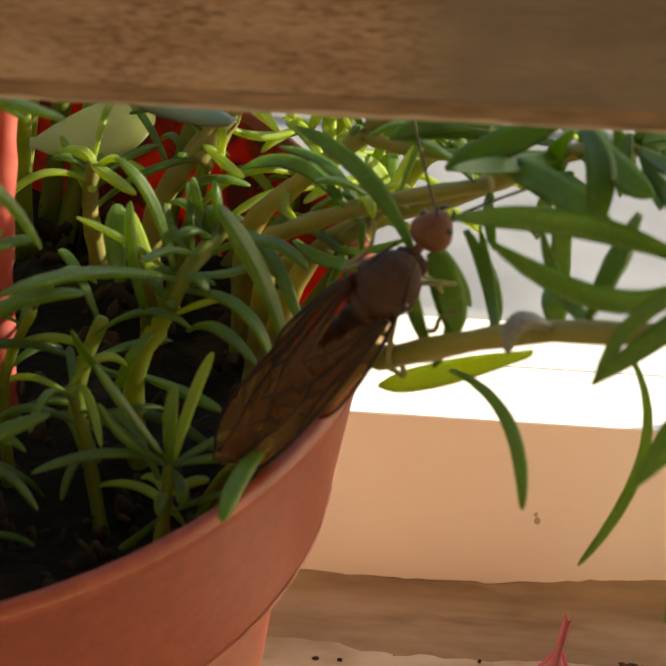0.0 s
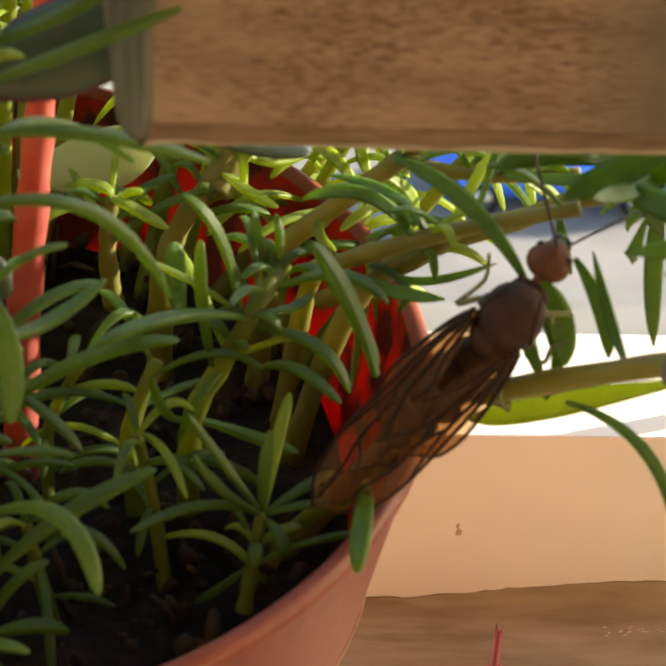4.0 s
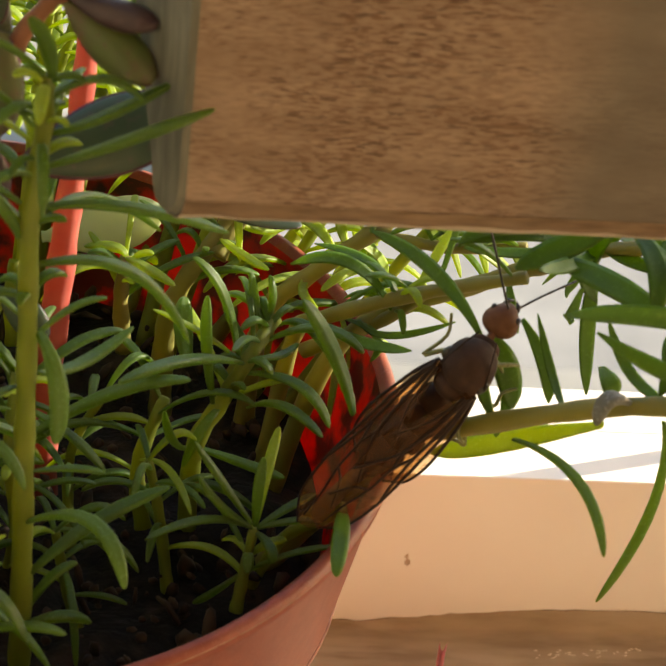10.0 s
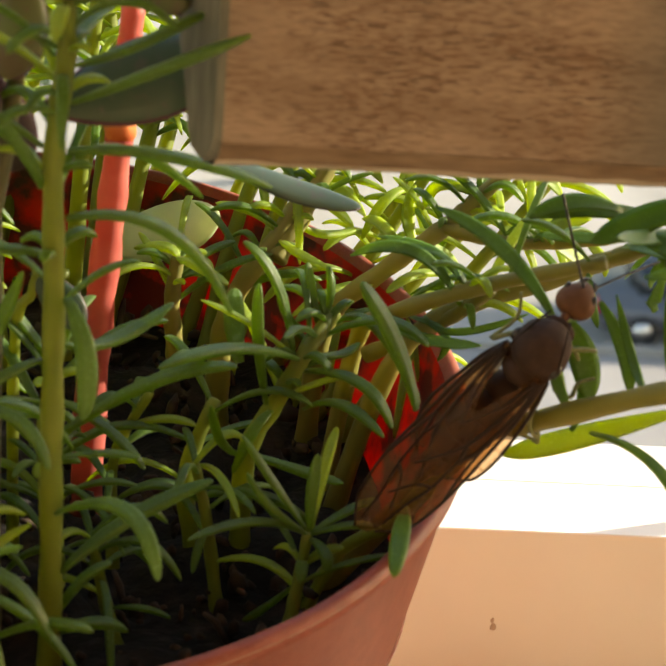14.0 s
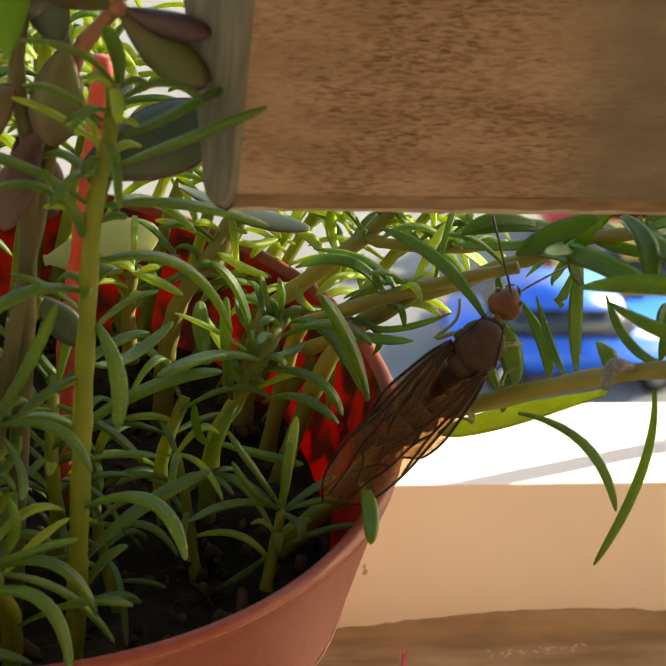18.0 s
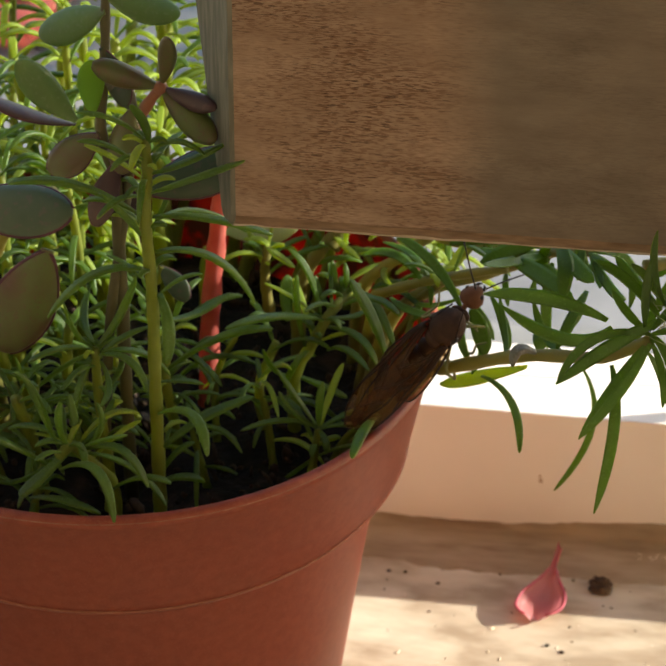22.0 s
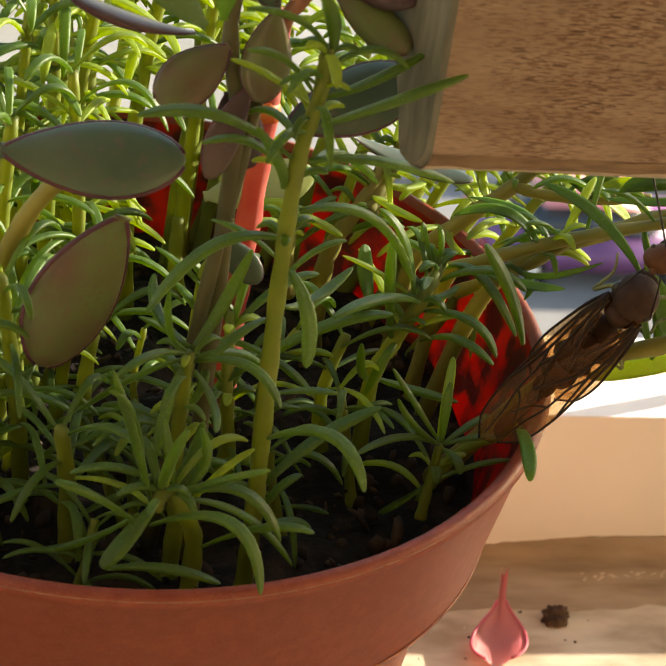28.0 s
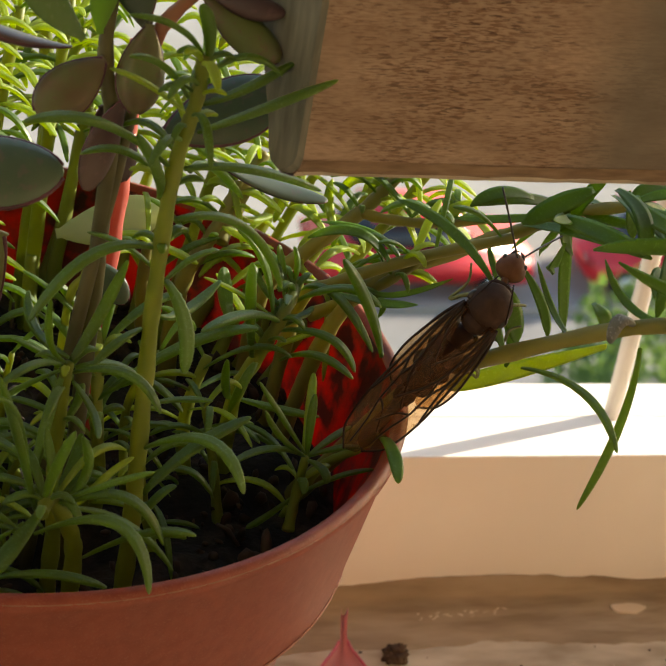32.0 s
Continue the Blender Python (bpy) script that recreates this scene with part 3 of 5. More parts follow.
BLADE = (0.34, 0.55, 0.76, 0.91, 0.99, 1.0, 0.96, 0.86, 0.66, 0.14)


def blade(owner, root, mid, tip, w=2.5, mat=None, face=(0.1, -0.6, 0.8)):
    """A flat lance-shaped leaf with a pointed tip and a shallow fold along its middle."""
    a, b, c = vec(root), vec(mid), vec(tip)
    o = seat(owner, a)
    ctrl = b * 2 - (a + c) / 2
    f = Vector(face).normalized()
    bm = bmesh.new()
    rows = []
    n = 14
    for k in range(n + 1):
        u = k / n
        p = a * (1 - u) ** 2 + ctrl * (2 * u * (1 - u)) + c * u * u - o
        d = ((ctrl - a) * (1 - u) + (c - ctrl) * u).normalized()
        side = d.cross(f)
        side = (side if side.length > 0.2 else d.cross(Vector((1, 0, 0)))).normalized()
        top = side.cross(d)
        x = u * 9
        i = min(int(x), 8)
        r = w * MM / 2 * (BLADE[i] * (i + 1 - x) + BLADE[i + 1] * (x - i))
        sect = ((-1, 0.16), (-0.55, 0.15), (0, 0.02), (0.55, 0.15), (1, 0.16), (0.6, -0.12), (0, -0.26), (-0.6, -0.12))
        rows.append([bm.verts.new(p + side * (r * q) + top * (r * h)) for q, h in sect])
    for x, y in zip(rows, rows[1:]):
        for i in range(8):
            bm.faces.new((x[i], x[(i + 1) % 8], y[(i + 1) % 8], y[i]))
    bm.faces.new(rows[0][::-1])
    bm.faces.new(rows[-1])
    bmesh.ops.recalc_face_normals(bm, faces=bm.faces)
    return part("leaf", bm, mat or blade_mat, owner)


def fat_leaf(owner, root, tip, w, face, thick=0.34, mat=None, cup=0.12):
    """A thick oval succulent leaf from root to tip, its flat side towards face."""
    a, c = vec(root), vec(tip)
    o = seat(owner, a)
    d = c - a
    f = (Vector(face) - d * (Vector(face).dot(d) / d.length_squared)).normalized()
    side = d.cross(f).normalized()
    bm = bmesh.new()
    rings = []
    for k in range(17):
        u = 0.5 - 0.5 * math.cos(math.pi * k / 16)
        r = w * MM / 2 * max(0.2 * (1 - u) ** 3, math.sin(math.pi * u ** 1.35) ** 0.55 if 0 < u < 1 else 0.0) + 0.00008
        p = a + d * u - f * (cup * d.length * 4 * u * (1 - u) * 0.5) - o
        rings.append([bm.verts.new(p + side * (r * math.cos(q)) + f * (r * thick * math.sin(q))) for q in (2 * math.pi * i / 14 for i in range(14))])
    for x, y in zip(rings, rings[1:]):
        for i in range(14):
            bm.faces.new((x[i], x[(i + 1) % 14], y[(i + 1) % 14], y[i]))
    bm.faces.new(rings[0][::-1])
    bm.faces.new(rings[-1])
    ob = part("leaf", bm, mat or fat_mat, owner)
    bm = bmesh.new()
    rim = []
    for sgn in (1, -1):
        line = []
        for k in range(1, 16):
            u = 0.5 - 0.5 * math.cos(math.pi * k / 16)
            r = w * MM / 2 * math.sin(math.pi * u ** 1.35) ** 0.55
            line.append(a + d * u - f * (cup * d.length * 4 * u * (1 - u) * 0.5) - o + side * (sgn * r * 0.985))
        rim.append(line)
    if (mat or fat_mat) not in (fat_green_mat, pale_mat, young_fat_mat, dry_mat):
        for line in rim:
            tube(bm, line, [w * MM * 0.035] * len(line), 6)
        part("leaf_edge", bm, fat_edge_mat, ob, "purple leaf edge")
    else:
        bm.free()
    return ob


# ---- leaves begin ----

# stem front
stem_front = plant("portulaca_plant", 0, "tall green moss-rose plant with needle leaves rooted in the pot")
stem(stem_front, (10.8, -28.0, 71.0), (10.9, -28.0, 79.5), (10.7, -27.0, 93.7), (10.6, -26.0, 106.0), (10.5, -27.5, 119.3), (11.3, -29.0, 127.3), (11.2, -29.5, 131.6), w=1.8, dress=16)
leaf(stem_front, (11.8, -29.0, 124.0), (17.0, -30.2, 127.0), (23.4, -30.3, 130.1), w=1.8)
leaf(stem_front, (11.9, -28.8, 126.6), (15.8, -28.2, 128.0), (20.7, -26.3, 130.1), w=1.5)
leaf(stem_front, (9.7, -28.0, 120.2), (2.4, -31.0, 125.6), (-4.6, -34.0, 126.8), w=1.9)
leaf(stem_front, (10.5, -29.0, 127.3), (7.3, -31.0, 131.2), (3.9, -33.0, 132.7), w=1.3)
leaf(stem_front, (11.7, -29.5, 131.1), (11.3, -30.0, 134.2), (10.0, -31.0, 136.9), w=1.6)
leaf(stem_front, (11.1, -29.5, 131.7), (7.9, -31.0, 134.9), (3.7, -32.0, 136.0), w=1.3)
leaf(stem_front, (11.4, -27.5, 119.6), (18.1, -26.0, 119.0), (25.7, -24.0, 116.0), w=1.7)
leaf(stem_front, (11.4, -27.0, 114.2), (18.5, -25.0, 112.6), (23.4, -24.0, 105.5), w=1.9)
leaf(stem_front, (11.0, -26.0, 110.4), (4.1, -28.0, 111.1), (-1.8, -31.0, 105.7), w=1.8)
leaf(stem_front, (11.5, -26.0, 107.3), (13.1, -29.0, 104.4), (13.1, -31.0, 100.2), w=2.2)
leaf(stem_front, (11.2, -27.0, 94.4), (14.5, -27.0, 94.9), (17.2, -28.0, 95.3), w=1.0)
leaf(stem_front, (11.2, -28.0, 90.1), (16.4, -32.0, 93.3), (19.0, -36.5, 90.4), w=1.9)
leaf(stem_front, (11.6, -28.0, 84.7), (16.6, -25.0, 87.8), (22.8, -23.0, 90.3), w=1.9)
leaf(stem_front, (10.8, -28.0, 78.7), (14.2, -28.0, 80.1), (16.8, -27.0, 78.7), w=1.7)
leaf(stem_front, (10.6, -28.0, 79.1), (13.0, -27.0, 83.1), (15.4, -26.0, 84.3), w=1.3)
leaf(stem_front, (9.9, -26.0, 102.1), (7.4, -28.0, 101.9), (4.7, -30.0, 100.5), w=1.3)
leaf(stem_front, (9.6, -27.0, 116.5), (8.6, -29.0, 120.0), (5.9, -31.0, 124.6), w=1.4)
leaf(stem_front, (11.3, -26.0, 103.5), (14.8, -22.0, 101.7), (19.1, -18.0, 102.9), w=1.6)
leaf(stem_front, (11.2, -29.0, 125.6), (12.0, -25.0, 127.3), (14.1, -20.0, 127.5), w=1.3)
leaf(stem_front, (12.1, -27.0, 119.1), (15.9, -20.0, 116.3), (20.9, -15.0, 110.4), w=1.5)

# stem low
stem_low = plant("portulaca_plant", 0, "low branching moss-rose plant leaning over the pot rim")
stem(stem_low, (5.1, -30.0, 71.0), (5.1, -30.0, 79.0), (3.5, -33.0, 84.7), (1.3, -34.4, 88.6), (0.0, -37.0, 88.8), w=1.8, dress=8)
leaf(stem_low, (0.3, -35.0, 87.6), (-2.6, -38.0, 85.6), (-4.7, -40.0, 84.2), w=2.4)
leaf(stem_low, (-1.7, -36.0, 86.5), (-6.0, -38.0, 90.9), (-9.4, -39.0, 93.0), w=1.7)
leaf(stem_low, (-0.2, -35.0, 87.9), (-2.4, -36.0, 95.7), (-4.9, -36.0, 103.0), w=1.5)
leaf(stem_low, (-0.9, -35.0, 90.1), (-2.8, -36.0, 98.3), (-5.1, -37.0, 101.3), w=1.3)
leaf(stem_low, (-0.1, -36.0, 86.0), (6.1, -42.0, 91.0), (8.8, -45.6, 85.9), w=1.8)
leaf(stem_low, (2.3, -34.0, 87.7), (7.9, -36.0, 89.9), (11.6, -38.0, 85.8), w=1.7)
leaf(stem_low, (-3.9, -38.0, 82.5), (1.0, -40.0, 84.2), (6.0, -41.0, 83.3), w=1.5)
leaf(stem_low, (2.6, -34.0, 88.1), (4.7, -33.0, 90.9), (4.1, -32.0, 94.0), w=1.6)
leaf(stem_low, (2.0, -34.0, 88.3), (1.4, -33.0, 91.2), (0.6, -32.0, 95.0), w=1.4)
leaf(stem_low, (1.5, -34.0, 88.6), (3.9, -30.0, 89.2), (5.1, -27.0, 91.1), w=1.5)
leaf(stem_low, (3.1, -34.0, 87.4), (9.0, -34.0, 85.4), (13.5, -36.0, 81.3), w=1.4)
leaf(stem_low, (1.5, -34.0, 87.9), (6.1, -37.0, 92.1), (9.5, -39.0, 94.6), w=1.2)
leaf(stem_low, (0.7, -34.0, 87.9), (0.6, -38.0, 94.2), (1.6, -40.0, 99.7), w=1.4)
leaf(stem_low, (-1.4, -36.0, 87.2), (-5.7, -33.0, 81.6), (-10.1, -30.0, 78.0), w=1.3)
leaf(stem_low, (5.6, -32.0, 80.3), (10.4, -36.0, 85.8), (14.6, -38.0, 86.8), w=1.5)

# stem side
stem_side = plant("portulaca_plant", 0, "star-shaped whorl of narrow green leaves on a thin stem")
stem(stem_side, (3.7, -26.0, 71.0), (3.7, -26.0, 79.2), (3.0, -26.0, 88.1), (3.0, -27.0, 98.8), w=1.7, dress=9)
leaf(stem_side, (2.7, -27.0, 98.6), (-0.6, -30.0, 100.6), (-4.2, -33.0, 100.1), w=1.3)
leaf(stem_side, (2.7, -27.0, 99.1), (0.9, -28.0, 101.9), (0.2, -30.0, 107.4), w=1.3)
leaf(stem_side, (3.3, -27.0, 99.2), (5.7, -25.0, 102.2), (8.2, -24.0, 108.2), w=1.7)
leaf(stem_side, (3.5, -27.0, 97.9), (8.2, -30.0, 99.5), (10.9, -33.0, 97.1), w=1.5)
leaf(stem_side, (2.7, -27.0, 97.6), (1.3, -29.0, 94.2), (0.2, -31.0, 89.2), w=1.5)
leaf(stem_side, (3.8, -27.0, 98.4), (8.7, -25.0, 97.3), (12.1, -24.0, 93.3), w=1.5)
leaf(stem_side, (3.0, -27.0, 99.5), (0.6, -22.0, 99.7), (0.4, -18.0, 101.5), w=1.4)
leaf(stem_side, (2.4, -27.0, 98.1), (-1.8, -24.0, 93.6), (-6.2, -22.0, 88.3), w=1.4)
leaf(stem_side, (3.7, -27.0, 96.9), (5.3, -30.0, 95.3), (5.1, -34.0, 95.0), w=1.2)
leaf(stem_side, (2.8, -26.0, 89.5), (-0.6, -24.0, 90.3), (-3.9, -22.0, 89.2), w=1.3)
leaf(stem_side, (2.9, -26.0, 90.8), (5.1, -24.0, 92.9), (5.3, -22.0, 94.2), w=1.3)

# star plant
star_plant = plant("portulaca_plant", 0, "small star-shaped moss-rose shoot near the pot rim")
stem(star_plant, (29.7, -20.0, 74.4), (30.2, -19.0, 78.0), (30.7, -18.6, 82.7), w=1.2, dress=4)
leaf(star_plant, (30.6, -18.6, 82.7), (26.1, -20.0, 84.6), (21.1, -23.3, 84.8), w=1.2)
leaf(star_plant, (30.5, -18.6, 83.2), (27.7, -18.0, 87.1), (25.0, -17.0, 90.7), w=1.3)
leaf(star_plant, (30.3, -18.6, 83.0), (27.6, -19.0, 85.4), (25.5, -19.0, 88.5), w=1.5)
leaf(star_plant, (30.8, -18.6, 83.0), (30.8, -18.0, 86.4), (31.1, -17.0, 89.3), w=1.4)
leaf(star_plant, (30.9, -18.6, 82.3), (32.0, -21.0, 82.6), (32.2, -22.0, 81.6), w=1.4)
leaf(star_plant, (31.0, -18.6, 82.8), (33.7, -17.0, 83.9), (36.3, -15.0, 84.0), w=1.2)
leaf(star_plant, (31.0, -18.6, 82.7), (34.0, -19.0, 84.0), (36.5, -19.0, 83.9), w=1.1)
leaf(star_plant, (30.4, -19.0, 78.4), (27.7, -18.0, 74.8), (26.1, -17.0, 72.8), w=1.2)

# rim leaf plant
rim_leaf_plant = plant("portulaca_plant", 0, "short moss-rose shoot with one leaf over the rim")
stem(rim_leaf_plant, (31.4, -12.9, 71.0), (34.0, -14.0, 78.1), (37.6, -16.0, 82.1), (38.5, -17.0, 84.4), w=1.1)
leaf(rim_leaf_plant, (38.4, -18.0, 84.8), (37.4, -25.0, 87.6), (36.6, -30.3, 87.2), w=1.9, mat=blade_mat)

# mid plant
mid_plant = plant("portulaca_plant", 0, "upright moss-rose stem with curved green leaves in the pot")
stem(mid_plant, (25.8, -6.3, 71.0), (25.8, -6.3, 81.8), (28.0, -5.5, 86.8), (30.2, -4.9, 91.4), (32.6, -1.0, 93.2), w=1.8, dress=10)
leaf(mid_plant, (29.9, -5.0, 90.8), (24.1, -12.0, 95.7), (18.2, -17.0, 96.5), w=1.9)
leaf(mid_plant, (29.3, -5.0, 90.7), (27.5, -4.0, 97.4), (24.5, -3.0, 100.6), w=1.4)
leaf(mid_plant, (30.4, -6.0, 86.7), (33.3, -9.0, 89.1), (36.7, -12.0, 88.0), w=1.5)
leaf(mid_plant, (30.2, -5.0, 89.8), (34.8, -8.0, 90.6), (37.5, -10.0, 87.6), w=1.6)
leaf(mid_plant, (27.2, -6.0, 87.1), (26.2, -6.0, 93.2), (26.0, -5.0, 97.9), w=2.0)
leaf(mid_plant, (24.8, -5.0, 90.3), (24.2, -3.0, 92.7), (24.2, -1.0, 95.1), w=2.4)
leaf(mid_plant, (31.2, -2.0, 92.7), (30.6, -1.0, 95.0), (30.1, 0.0, 97.4), w=1.3)
leaf(mid_plant, (31.8, -1.0, 92.7), (32.2, -1.0, 95.2), (31.8, 0.0, 97.2), w=1.3)
leaf(mid_plant, (31.7, -3.0, 92.0), (36.4, -5.0, 95.0), (40.2, -7.0, 93.8), w=1.6)
leaf(mid_plant, (33.0, 0.0, 91.8), (36.2, -3.0, 93.1), (39.8, -8.0, 88.9), w=1.6)
leaf(mid_plant, (39.0, -13.0, 91.4), (36.9, -12.0, 96.9), (33.8, -10.6, 101.5), w=2.3)
leaf(mid_plant, (27.8, -6.0, 86.4), (26.3, -8.0, 85.6), (24.7, -9.0, 81.9), w=1.4)
leaf(mid_plant, (29.9, -5.0, 91.5), (33.0, -2.0, 89.7), (35.1, 0.0, 89.9), w=1.2)
leaf(mid_plant, (30.9, -4.0, 91.6), (28.9, -2.0, 92.8), (27.8, 0.0, 94.8), w=1.2)
leaf(mid_plant, (25.8, -6.0, 82.0), (23.7, -10.0, 85.4), (22.5, -13.0, 90.9), w=1.3)
leaf(mid_plant, (26.0, -6.0, 82.0), (30.4, -8.0, 81.8), (33.7, -12.0, 83.3), w=1.5)

# left mid plant
left_mid_plant = plant("portulaca_plant", 0, "leafy moss-rose stem with long arched leaves")
stem(left_mid_plant, (10.4, -14.0, 71.0), (10.4, -14.0, 77.0), (9.3, -14.0, 86.1), (9.6, -10.0, 92.3), w=1.6, dress=10)
leaf(left_mid_plant, (9.3, -14.0, 86.8), (17.3, -15.0, 93.8), (24.3, -16.0, 96.4), w=2.0)
leaf(left_mid_plant, (9.7, -11.0, 90.9), (14.4, -8.0, 94.1), (18.7, -6.0, 94.5), w=1.5)
leaf(left_mid_plant, (9.9, -12.0, 90.3), (14.4, -15.0, 89.4), (17.5, -17.0, 87.1), w=1.3)
leaf(left_mid_plant, (9.9, -10.0, 92.3), (7.0, -8.0, 94.8), (5.2, -7.0, 96.7), w=1.4)
leaf(left_mid_plant, (9.8, -11.0, 91.6), (11.0, -8.0, 95.2), (12.6, -4.0, 95.4), w=1.4)

# trailing branch low
trailing_branch_low = plant("portulaca_branch", 0, "thick yellow-green trailing stem with hanging narrow leaves")
stem(trailing_branch_low, (32.6, -9.6, 71.0), (44.2, -13.0, 89.0), (47.5, -16.4, 92.7), (57.6, -26.0, 102.3), (67.2, -31.0, 106.5), (72.5, -35.0, 112.3), w=2.0, mat=branch_mat)
leaf(trailing_branch_low, (52.1, -19.0, 93.7), (56.4, -26.0, 94.8), (57.9, -32.8, 92.2), w=1.4)
blade(trailing_branch_low, (57.9, -25.0, 99.8), (51.8, -17.0, 91.9), (46.3, -13.0, 87.5), w=2.3, mat=young_backlit_mat)
leaf(trailing_branch_low, (65.0, -18.7, 95.9), (66.9, -14.9, 84.0), (62.5, -18.4, 75.4), w=1.3)
blade(trailing_branch_low, (68.3, -33.0, 106.8), (69.1, -39.0, 101.7), (67.6, -42.2, 91.1), w=1.46)
blade(trailing_branch_low, (72.5, -36.0, 112.4), (69.5, -38.0, 106.7), (65.0, -40.0, 100.5), w=1.34)
blade(trailing_branch_low, (67.3, -34.0, 113.9), (60.1, -31.0, 114.3), (52.2, -28.7, 112.8), w=1.94)
blade(trailing_branch_low, (67.9, -34.0, 113.0), (62.5, -33.0, 110.0), (54.5, -30.0, 112.2), w=1.75)
blade(trailing_branch_low, (72.9, -35.0, 113.0), (66.0, -36.0, 112.4), (61.9, -37.0, 106.3), w=1.20)
blade(trailing_branch_low, (72.4, -35.0, 112.9), (74.6, -37.0, 111.4), (76.6, -39.0, 105.6), w=1.20)
blade(trailing_branch_low, (72.4, -35.0, 112.9), (75.7, -38.0, 115.9), (80.4, -41.0, 117.2), w=1.20)
blade(trailing_branch_low, (72.4, -35.0, 113.5), (74.9, -38.0, 119.4), (78.6, -40.0, 125.7), w=1.20)
blade(trailing_branch_low, (71.9, -35.0, 113.5), (71.4, -37.0, 119.6), (71.6, -39.0, 126.1), w=1.14)
blade(trailing_branch_low, (72.1, -35.0, 113.5), (69.7, -33.0, 114.4), (67.5, -32.0, 117.1), w=1.14)
blade(trailing_branch_low, (71.0, -34.0, 111.5), (73.7, -30.0, 115.2), (77.0, -27.0, 122.0), w=1.27)
blade(trailing_branch_low, (72.5, -35.0, 112.3), (74.3, -36.0, 108.2), (74.7, -37.0, 104.0), w=1.07)
blade(trailing_branch_low, (63.7, -29.0, 104.5), (60.3, -24.0, 103.6), (58.0, -20.0, 107.1), w=1.14)
blade(trailing_branch_low, (50.7, -18.0, 93.2), (51.8, -15.0, 95.2), (50.6, -12.0, 98.5), w=1.07)
blade(trailing_branch_low, (50.6, -18.0, 94.5), (49.1, -17.0, 97.7), (48.8, -16.0, 101.0), w=1.20)
blade(trailing_branch_low, (55.1, -23.0, 99.5), (54.8, -18.0, 99.6), (53.5, -14.0, 103.4), w=0.87)
blade(trailing_branch_low, (74.7, -35.0, 116.3), (76.8, -37.0, 123.0), (77.9, -40.0, 136.5), w=1.20)
blade(trailing_branch_low, (74.1, -35.0, 116.9), (72.1, -37.0, 123.2), (72.0, -38.0, 129.4), w=1.01)
blade(trailing_branch_low, (74.6, -35.0, 117.0), (75.4, -36.0, 122.2), (74.0, -37.0, 127.2), w=1.01)
blade(trailing_branch_low, (74.9, -35.0, 116.7), (77.4, -37.0, 121.8), (78.9, -38.0, 125.9), w=0.94)
blade(trailing_branch_low, (74.9, -35.0, 116.4), (78.0, -37.0, 120.1), (80.7, -39.0, 126.1), w=1.07)
blade(trailing_branch_low, (74.9, -35.0, 116.1), (77.6, -37.0, 118.9), (81.2, -39.0, 121.4), w=1.01)
blade(trailing_branch_low, (75.0, -35.0, 115.5), (78.5, -37.0, 115.3), (81.9, -39.0, 113.6), w=1.14)
blade(trailing_branch_low, (75.0, -35.0, 114.8), (75.6, -36.0, 113.8), (77.4, -37.0, 112.9), w=0.87)
blade(trailing_branch_low, (74.8, -35.0, 114.8), (75.1, -36.0, 111.2), (74.8, -37.0, 106.9), w=0.94)
blade(trailing_branch_low, (72.5, -34.0, 109.6), (75.0, -33.0, 104.0), (77.3, -32.0, 95.2), w=1.27)
blade(trailing_branch_low, (74.0, -35.0, 115.4), (68.3, -36.0, 111.9), (61.8, -37.0, 106.2), w=1.75)
blade(trailing_branch_low, (73.2, -35.0, 112.9), (69.6, -36.0, 107.0), (65.1, -37.0, 98.4), w=1.75)
blade(trailing_branch_low, (73.5, -35.0, 115.3), (69.4, -30.0, 117.1), (65.2, -27.0, 117.8), w=1.48)
blade(trailing_branch_low, (73.4, -35.0, 116.6), (69.9, -28.0, 116.4), (67.7, -26.0, 118.0), w=1.34)
blade(trailing_branch_low, (73.9, -35.0, 117.2), (71.7, -33.0, 119.3), (69.6, -31.0, 120.2), w=1.20)
blade(trailing_branch_low, (50.1, -14.0, 100.7), (51.4, -15.0, 98.1), (52.3, -16.0, 94.8), w=2.50, face=(0.3,-0.9,0.2))
blade(trailing_branch_low, (52.5, -13.0, 102.1), (54.5, -15.0, 99.0), (55.1, -17.0, 96.2), w=1.40)
blade(trailing_branch_low, (49.7, -13.0, 101.2), (51.4, -12.0, 98.0), (53.1, -11.0, 94.0), w=1.40)
leaf(trailing_branch_low, (59.7, -26.6, 102.9), (57.1, -28.4, 104.9), (56.2, -28.8, 102.5), w=2.2, mat=dry_mat)

# trailing branch high
trailing_branch_high = plant("portulaca_branch", 0, "cut yellow-green side branch with long green leaves")
stem(trailing_branch_high, (33.5, 5.7, 71.0), (35.3, 6.0, 86.4), (37.1, 2.0, 91.4), (45.2, -2.0, 97.2), (54.0, -5.7, 101.8), w=1.7, mat=branch_mat, dress=5)
stem(trailing_branch_high, (36.1, 4.0, 86.4), (42.2, 1.0, 91.8), (45.8, -1.0, 96.2), w=1.4, mat=branch_mat, dress=5)
blade(trailing_branch_high, (48.8, -15.0, 101.3), (44.7, -11.0, 105.2), (39.4, -7.9, 107.1), w=1.48)
blade(trailing_branch_high, (42.9, -1.0, 95.3), (38.7, 0.0, 99.0), (33.8, 2.0, 97.2), w=1.34)
blade(trailing_branch_high, (40.5, 1.0, 92.3), (43.1, -2.0, 92.5), (48.4, -5.0, 96.3), w=0.81)
blade(trailing_branch_high, (39.2, 2.0, 91.6), (42.1, -1.0, 91.7), (41.5, -3.0, 90.2), w=0.87)
blade(trailing_branch_high, (37.9, 3.0, 90.1), (40.8, -2.0, 91.6), (44.6, -6.0, 93.6), w=1.34)
